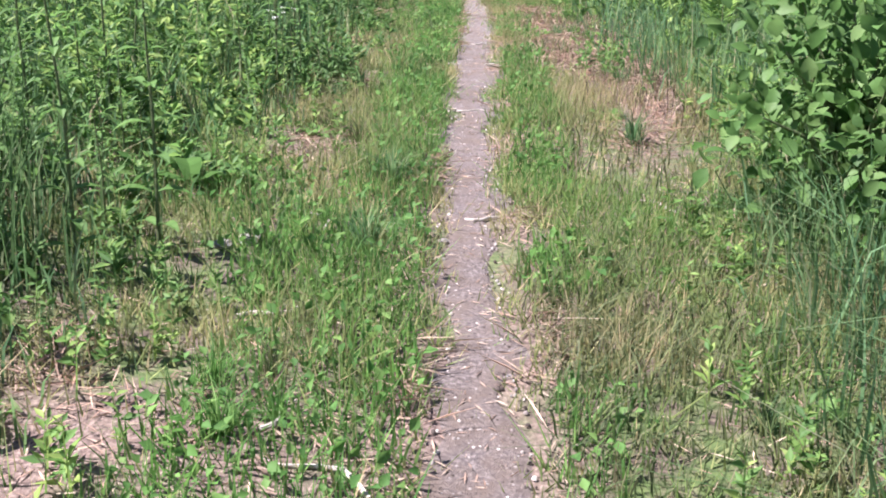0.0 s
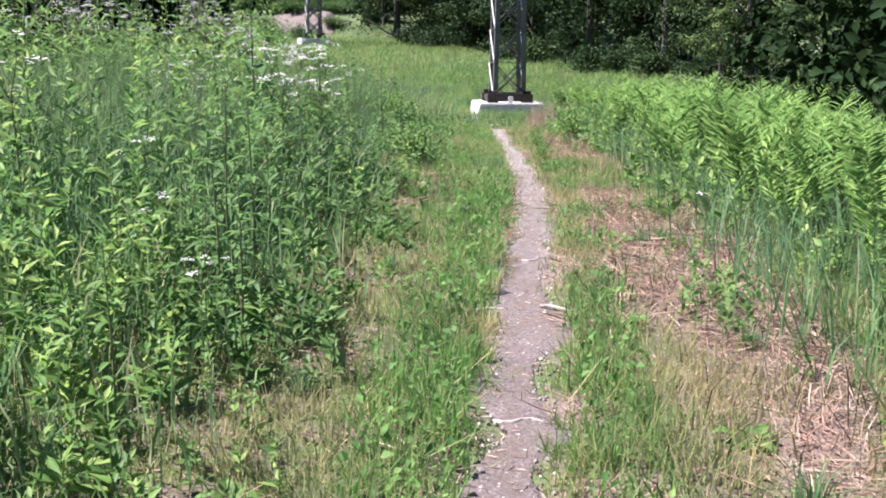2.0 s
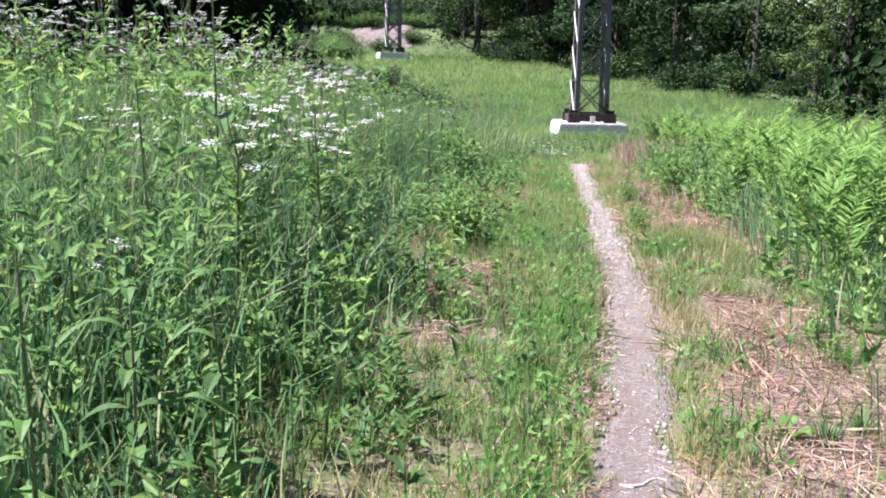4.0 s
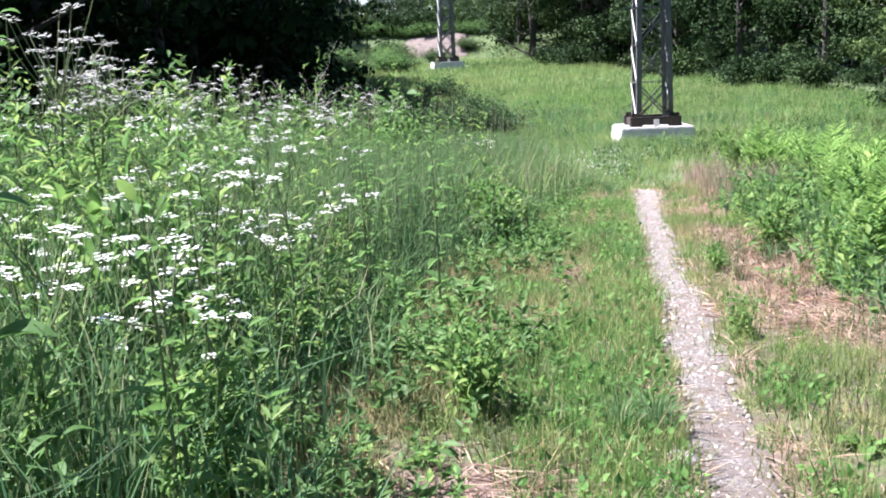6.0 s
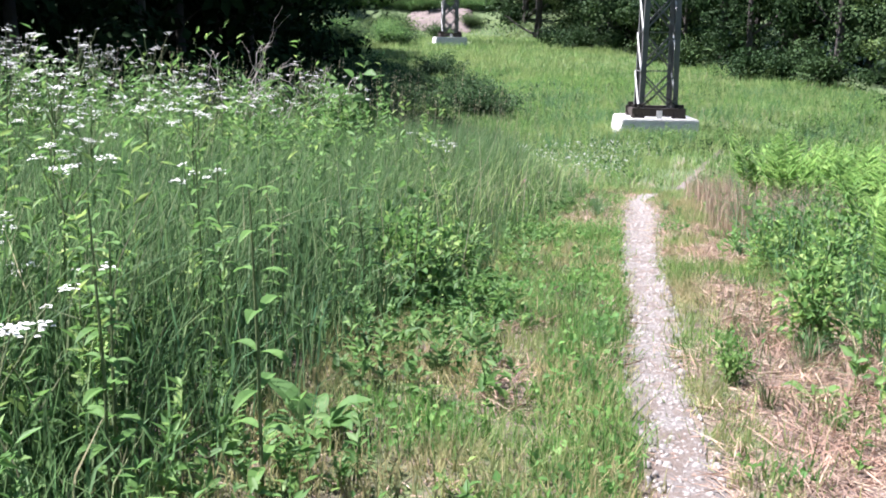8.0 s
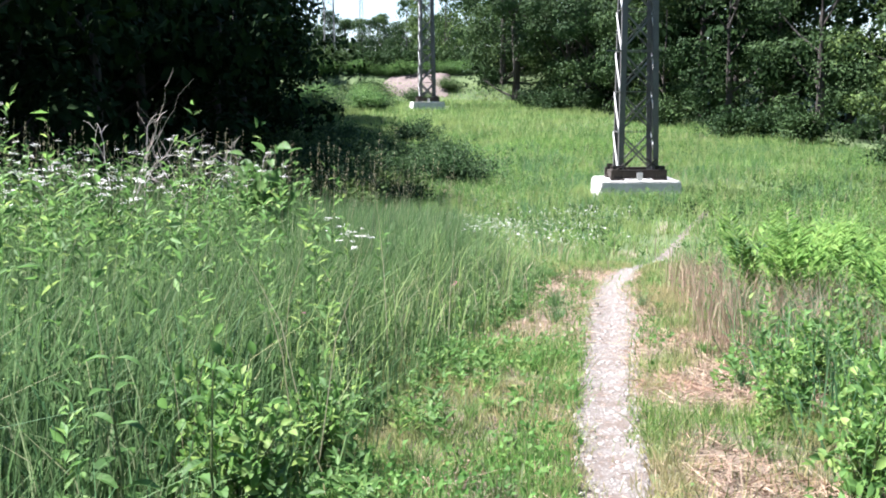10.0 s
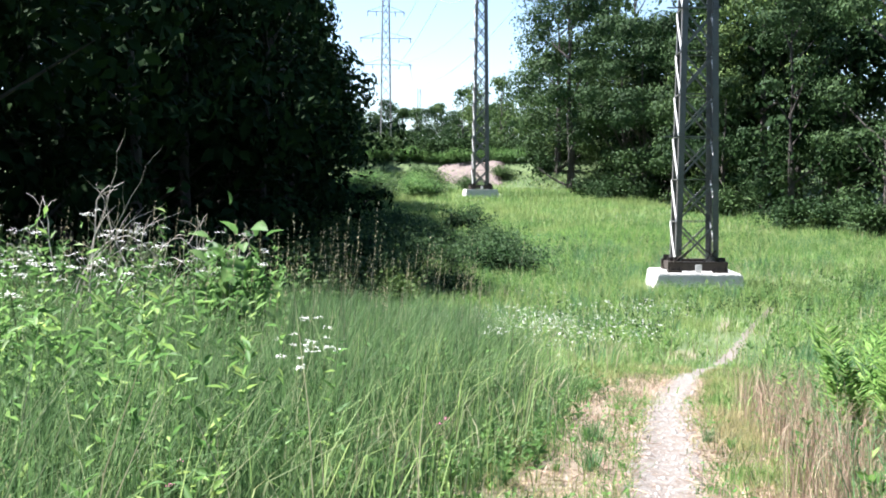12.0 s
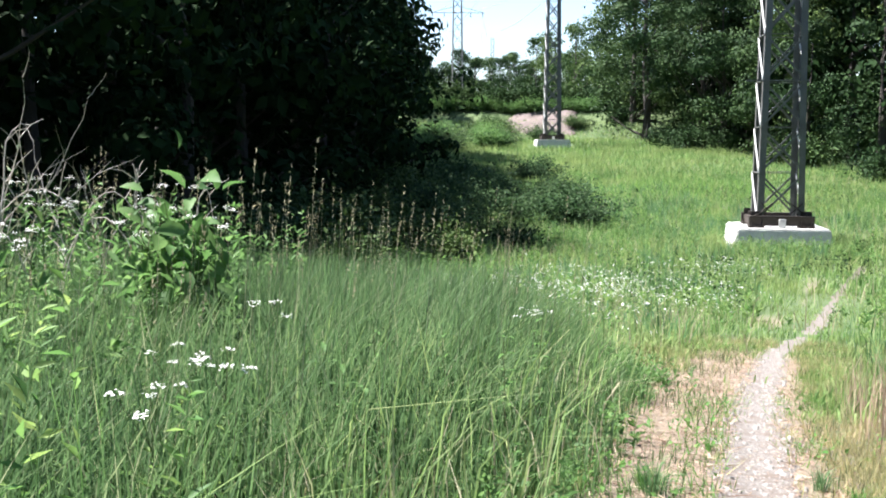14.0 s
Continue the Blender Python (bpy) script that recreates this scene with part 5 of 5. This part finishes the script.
# shrubs beside the path
SHRUB_LABEL = "bright green broad-leaved bush beside the footpath"
sb = bush("bush", .62, 1.15, 1500, .078, MAT_BUSH, 91, SHRUB_LABEL, ratio=.72, twigs=16, near=True)
place(sb, 1.62, 4.35, 30, 1.05)
for x, y, s in ((2.4, 4.7, 1.1), (1.85, 3.45, .8), (1.95, 5.4, .75), (3.3, 5.2, 1.1), (2.9, 3.5, 1.1)):
    place(sb, x, y, None, s)
wb = bush("weed_bush", .36, .85, 520, .085, MAT_WEED, 92, "leafy green weed clump in the tall grass", "weed", .5, 12, near=True)
for x, y, s in ((-1.65, 16.2, .7), (-1.95, 16.6, .7), (-1.6, 16.9, .55), (1.7, 16.6, .9), (1.55, 17.4, .8), (1.9, 15.4, .9), (1.6, 14.4, .75), (2.0, 18.6, .9), (-2.3, 11.3, 1.1),
                (-.95, 11.6, .5), (.12, 15.3, .3), (.2, 13.3, .28), (1.9, 9.7, .8), (1.5, 21.8, .7), (1.7, 22.6, .8), (.75, 19.4, .55), (.6, 16.2, .6), (.75, 17.3, .65), (.95, 14.9, .7), (.55, 18.6, .5), (1.1, 20.4, .6), (1.25, 12.9, .6), (.95, 18.2, .7), (1.3, 23.6, .6)):
    place(wb, x, y, None, s)
tb = bush("tall_weed_clump", .5, 1.45, 300, .2, MAT_BUSH, 93, "tall clump of large-leaved weeds at the wood's edge", "weed", .55, 12, -.25, True)
for x, y, s in ((-4.35, 23.2, .95), (-4.6, 23.6, .8)):
    place(tb, x, y, None, s)


# ---- dead wood ----
def branch(seed, length, side, label, name, upright=1.0, r=.012):
    rr = random.Random(seed)
    root = tagged(new(name), label, "branch", "dead branches")
    bm = bmesh.new()

    def grow(p, d, L, rad, depth):
        pts, rads = [p], [rad]
        for k in range(5):
            d = (d + Vector((rr.uniform(-.28, .28), rr.uniform(-.28, .28), rr.uniform(-.2, .12)))).normalized()
            p = p + d * L / 5
            pts.append(p)
            rads.append(rad * (1 - .16 * (k + 1)))
            if depth and k and rr.random() < .85:
                e = (d + Vector((rr.uniform(-1, 1), rr.uniform(-1, 1), rr.uniform(-.3, .6)))).normalized()
                grow(p, e, L * rr.uniform(.3, .6), rad * .55, depth - 1)
        tube(bm, pts, rads, 5)
    grow(Vector((0, 0, -.04)), Vector((side, .1, upright)).normalized(), length, r, 2)
    part("wood", bm, MAT_DEAD, root)
    return root


db = branch(101, 2.0, -.35, "bare grey dead branches standing in tall weeds", "dead_branch", 1.0, .012)
for x, y, s in ((-5.4, 23.5, .7), (-5.9, 23.2, .85), (-6.4, 24.0, .85), (-5.6, 24.2, .6), (-5.0, 23.4, .6)):
    place(db, x, y, None, s)


def cane(seed, height, reach):
    """One arching dead stem: up, over and drooping at the tip, with a few short side twigs."""
    rr = random.Random(seed)
    bm = bmesh.new()
    pts = []
    for k in range(13):
        f = k / 12
        pts.append(Vector((reach * f ** 1.5 + rr.uniform(-.015, .015), rr.uniform(-.02, .02) + .12 * f, height * (math.sin(min(f * 1.35, 1.0) * math.pi / 2) - max(0, f - .72) ** 2 * 3.2) - .04 * (f == 0))))
    tube(bm, pts, [.0085 - .0055 * k / 12 for k in range(13)], 6)
    for k in (5, 7, 8, 10):
        d = Vector((rr.uniform(-.2, .5), rr.uniform(-.5, .5), rr.uniform(.1, .6))) * .45
        tube(bm, [pts[k], pts[k] + d * .5 + Vector((0, 0, .03)), pts[k] + d], [.004, .0035, .002], 5)
    root = tagged(new("dead_cane"), "pale dead cane arching over the weeds before dark woods", "branch", "dead branches")
    part("wood", bm, MAT_DEAD, root)
    return root


canes = [cane(111, 1.55, .8), cane(112, 1.8, .25), cane(113, 1.35, 1.05)]
for i, x, y, turn, s in ((0, -5.3, 23.1, 10, .85), (2, -5.45, 23.2, -15, .85), (0, -5.2, 23.3, 25, .75), (1, -5.6, 22.9, 40, .95), (1, -4.8, 23.3, -60, .85), (2, -5.85, 22.8, 5, .95), (1, -6.1, 23.2, 150, .9), (0, -5.0, 22.7, 190, .7), (1, -4.6, 23.7, 20, .8)):
    place(canes[i], x, y, turn, s)


def stick(seed, length, label="short bent dead stick lying on the ground"):
    rr = random.Random(seed)
    bm = bmesh.new()
    pts = [Vector((length * (k / 5 - .5), .12 * length * math.sin(k * 1.3 + seed) , .007 + .004 * rr.random())) for k in range(6)]
    tube(bm, pts, [.007, .0075, .007, .006, .005, .003], 6)
    return tagged(part("stick", bm, MAT_DEAD), label, "stick", "sticks on the ground")


st = [stick(1, .26), stick(2, .34), stick(3, .18)]
for ob, x, y, a in ((st[0], -.62, 3.12, 35), (st[1], -.35, 2.25, 150), (st[2], .06, 4.2, 10), (st[2], -.02, 6.0, 5), (st[1], -.25, 7.15, -5), (st[0], .22, 7.3, -8), (st[2], .1, 8.3, 25),
                    (st[0], .8, 4.4, 130), (st[1], -.62, 4.0, 120), (st[2], -.5, 2.5, 70), (st[1], 1.1, 10.4, 50), (st[0], .3, 1.9, 60)):
    place(ob, x, y, a, 1.0, .004)

# fallen log by the wood on the right
bm = bmesh.new()
tube(bm, [(-2.4, 0, .25), (-1, .15, .45), (.6, .1, .62), (2.2, -.1, .9)], [.12, .14, .13, .08], 9)
tube(bm, [(.2, .1, .6), (.5, .4, 1.2), (.6, .5, 1.9)], [.05, .035, .012], 6)
tube(bm, [(-1, .15, .4), (-1.1, .2, 0.1), (-1.15, .2, -.25)], [.05, .06, .05], 6)
log = tagged(part("fallen_log", bm, MAT_BARK), "dark fallen log leaning at the wood's edge", "log")
log.matrix_basis = put(log, 11.2, 50.5, 25, 1.0, -.2)

# ---- stones and gravel on the footpath ----
def pebbles(x, y, r):
    """Low six-sided stones."""
    n = len(x)
    B = on_land(x, y, .008)
    ang = np.linspace(0, 2 * np.pi, 6, endpoint=False)[None] + RNG.uniform(0, 6, n)[:, None]
    rr = r[:, None] * RNG.uniform(.7, 1.25, (n, 6))
    low = np.stack([B[:, :1] + np.cos(ang) * rr, B[:, 1:2] + np.sin(ang) * rr, np.repeat(B[:, 2:] - .003, 6, 1)], 2)
    top = np.stack([B[:, :1] + np.cos(ang) * rr * .6, B[:, 1:2] + np.sin(ang) * rr * .6, np.repeat(B[:, 2:] + r[:, None] * .55, 6, 1)], 2)
    cap = B[:, None, :] + np.stack([np.zeros(n), np.zeros(n), r * .65], 1)[:, None, :]
    V = np.concatenate([low, top, cap], 1).reshape(-1, 3)
    b = np.arange(n)[:, None] * 13
    F = []
    for k in range(6):
        q = (k + 1) % 6
        F += [b + [k, q, 6 + q], b + [k, 6 + q, 6 + k], b + [6 + k, 6 + q, 12]]
    return V, np.concatenate(F)


y = RNG.uniform(.6, 32, 9000)
y = y[RNG.random(len(y)) < np.interp(y, (5, 13), (.22, 1))]
x = trail_x(y) + np.clip(RNG.normal(0, .07, len(y)), -.12, .12) * np.interp(y, (10, 20, 22, 28), (.9, 1.5, 1.9, 1.6))
stuff("gravel", pebbles(x, y, RNG.uniform(.003, .011, len(y)) * (.7 + .5 * smooth(8, 14, y)) * (1 + 1.1 * (RNG.random(len(y)) < .12) * smooth(9, 13, y))), MAT_STONE, "fine pale gravel scattered on the footpath", "gravel")
_rr = random.Random(77)
bm = bmesh.new()
bmesh.ops.create_icosphere(bm, subdivisions=2, radius=.04)
for v in bm.verts:
    v.co = Vector((v.co.x * 1.3, v.co.y, v.co.z * .55)) * (1 + .35 * noise.noise(v.co * 30))
stone = tagged(part("stone", bm, MAT_STONE), "small pale stone half sunk in the footpath", "stone", "stones on the path")
for k in range(46):
    y = _rr.uniform(2, 24)
    place(stone, float(trail_x(y)) + _rr.gauss(0, .06), y, None, _rr.uniform(.18, .5), .002)
place(stone, -.12, 11.35, 10, 1.4, .004)
for x, y, k in ((-.84, 3.72, 1.2), (-.92, 3.66, .9), (-.72, 3.62, .7), (.26, 3.6, .5)):
    place(stone, x, y, None, k, .004)

y = RNG.uniform(.6, 13, 3600)
x = trail_x(y) + np.clip(RNG.normal(0, .07, len(y)), -.13, .13)
stuff("path_crumbs", pebbles(x, y, RNG.uniform(.003, .009, len(y))), MAT_CRUMB, "crumbs of soil, bark and grit on the footpath", "gravel")

# bits of straw on the trail
y = RNG.uniform(.6, 24, 2600)
x = trail_x(y) + RNG.normal(0, .13, len(y))
stuff("path_straw", leaves(on_land(x, y, .014), np.stack([RNG.normal(0, 1, len(x)), RNG.normal(0, 1, len(x)), RNG.normal(0, .05, len(x))], 1), RNG.uniform(.015, .06, len(x)), .1, .02),
      MAT_STRAW, "bits of straw lying on the footpath", "litter")

# grass gone to seed over the tall grass, and white blossom over the middle meadow
x, y = scatter(-7.5, -1.6, 20.5, 29, 11, lambda x, y: left_tall(x, y) * smooth(-1.2, -2.2, off_trail(x, y)))
_n = len(x)
_h = RNG.uniform(.95, 1.6, _n)
_B = on_land(x, y)
_T = _B + np.stack([RNG.normal(.08, .06, _n), RNG.normal(0, .06, _n), np.ones(_n)], 1) * _h[:, None]
_s = np.array([.0025, 0, 0])
_stalk = (np.stack([_B - _s, _B + _s, _T], 1).reshape(-1, 3), np.arange(_n * 3).reshape(-1, 3))
_k = np.repeat(np.arange(_n), 14)
_f = RNG.uniform(.84, 1.0, len(_k))[:, None]
_P = _B[_k] * (1 - _f) + _T[_k] * _f
stuff("seed_heads", joined(_stalk, leaves(_P, RNG.normal(0, .35, _P.shape) + [0, 0, 1], RNG.uniform(.012, .024, len(_k)), .32)), MAT_SEED, "thin grass stalks with pale seed heads")


def white_band(x, y):
    return smooth(-1.0, -1.8, off_trail(x, y)) * smooth(.3, .55, vnoise(x, y, 2.2, 44)) * (.45 + .55 * smooth(34, 38, y)) * smooth(28, 31, y) * smooth(48, 44, y) * smooth(-8.5, -6, x)


x, y = scatter(-11, 0, 26, 48, 30, white_band)
_n = len(x)
_B = on_land(x, y)
_h = RNG.uniform(.2, .85, _n)
_k = np.repeat(np.arange(_n), 3)
_P = _B[_k] + np.stack([RNG.normal(0, .035, len(_k)), RNG.normal(0, .035, len(_k)), _h[_k] + RNG.normal(0, .02, len(_k))], 1)
stuff("meadow_blossom", leaves(_P, RNG.normal(0, 1, _P.shape) * [1, 1, .3], RNG.uniform(.022, .055, len(_k)), .8), MAT_PETAL, "sprinkling of small white meadow flowers", "wildflowers")
_s, _l = herbs(x, y, _h, .09, 7)
stuff("blossom_stems", joined(_s, _l), MAT_MEADOW, "yellow-green stems below the white flowers", "weeds")


# ---- towers and wires in the distance ----
def far_tower(where, turn, height, half, arms, label, parent_name="power_tower"):
    root = tagged(new(parent_name), label, "power tower", "power line towers")
    cs = [(-1, -1), (1, -1), (1, 1), (-1, 1)]

    def at(c, z):
        h = half * (1 - .45 * z / height)
        return Vector((c[0] * h, c[1] * h, z))
    for c in cs:
        bm = bmesh.new()
        bar(bm, at(c, 0), at(c, height), .15, .15)
        part("leg", bm, MAT_STEEL, root)
    z = 0.0
    while z < height - 1:
        z1 = z + 2.4
        for a, b in ((0, 1), (1, 2), (2, 3), (3, 0)):
            bm = bmesh.new()
            bar(bm, at(cs[a], z), at(cs[b], z1), .1, .06)
            bar(bm, at(cs[b], z), at(cs[a], z1), .1, .06)
            part("lacing", bm, MAT_STEEL, root)
        z = z1
    for z, L in arms:
        bm = bmesh.new()
        bar(bm, (-L, 0, z), (L, 0, z), .1, .1)
        bar(bm, (-L, 0, z), (0, 0, z + 1.4), .07, .07)
        bar(bm, (L, 0, z), (0, 0, z + 1.4), .07, .07)
        part("cross_arm", bm, MAT_STEEL, root)
        for sx in (-.95, -.5, .5, .95):
            bm = bmesh.new()
            tube(bm, [(sx * L, 0, z), (sx * L, 0, z - .9)], [.07, .07], 6)
            part("insulator", bm, MAT_IRON, root)
    root.matrix_world = pose(*where, 0, 0, turn)
    return root


far_tower((*lay(-62, 198), 6.4), 22, 38, 1.15, ((21, 5.5), (26.5, 5.5), (32, 4)), "slim grey lattice power tower beyond the hedge")
far_tower((*lay(-111, 383), 9.5), 16, 33, 1.1, ((24, 12), (20, 4)), "hazy lattice power tower in the far distance")
far_tower((*lay(-98, 390), 9.5), 16, 26, 1.0, ((22, 4),), "hazy lattice power tower in the far distance")


def wire(a, b, sag, r=.022):
    bm = bmesh.new()
    pts = []
    for k in range(25):
        t = k / 24
        p = Vector(a).lerp(Vector(b), t)
        p.z -= sag * 4 * t * (1 - t)
        pts.append(p)
    tube(bm, pts, [r] * 25, 4)
    return tagged(part("power_line", bm, MAT_WIRE), "thin overhead power line between towers", "cable", "overhead power lines")


NEAR_TOP, NEXT_TOP, THIRD_TOP, LAST_TOP = lay(-1, 56), lay(-24.4, 116), lay(-62, 198), lay(-111, 383)
for d in (-5, 5):
    for za, zb in ((23, 29.5), (28, 33.5)):
        wire((THIRD_TOP[0] + d, THIRD_TOP[1], za), (LAST_TOP[0] + d, LAST_TOP[1], zb), 6)
    for za, zb in ((23.2, 23), (28.2, 28)):
        wire((NEXT_TOP[0] + d, NEXT_TOP[1], za), (THIRD_TOP[0] + d, THIRD_TOP[1], zb), 3)
    wire((NEAR_TOP[0] + d, NEAR_TOP[1], 17.7), (NEXT_TOP[0] + d, NEXT_TOP[1], 23.2), 3)
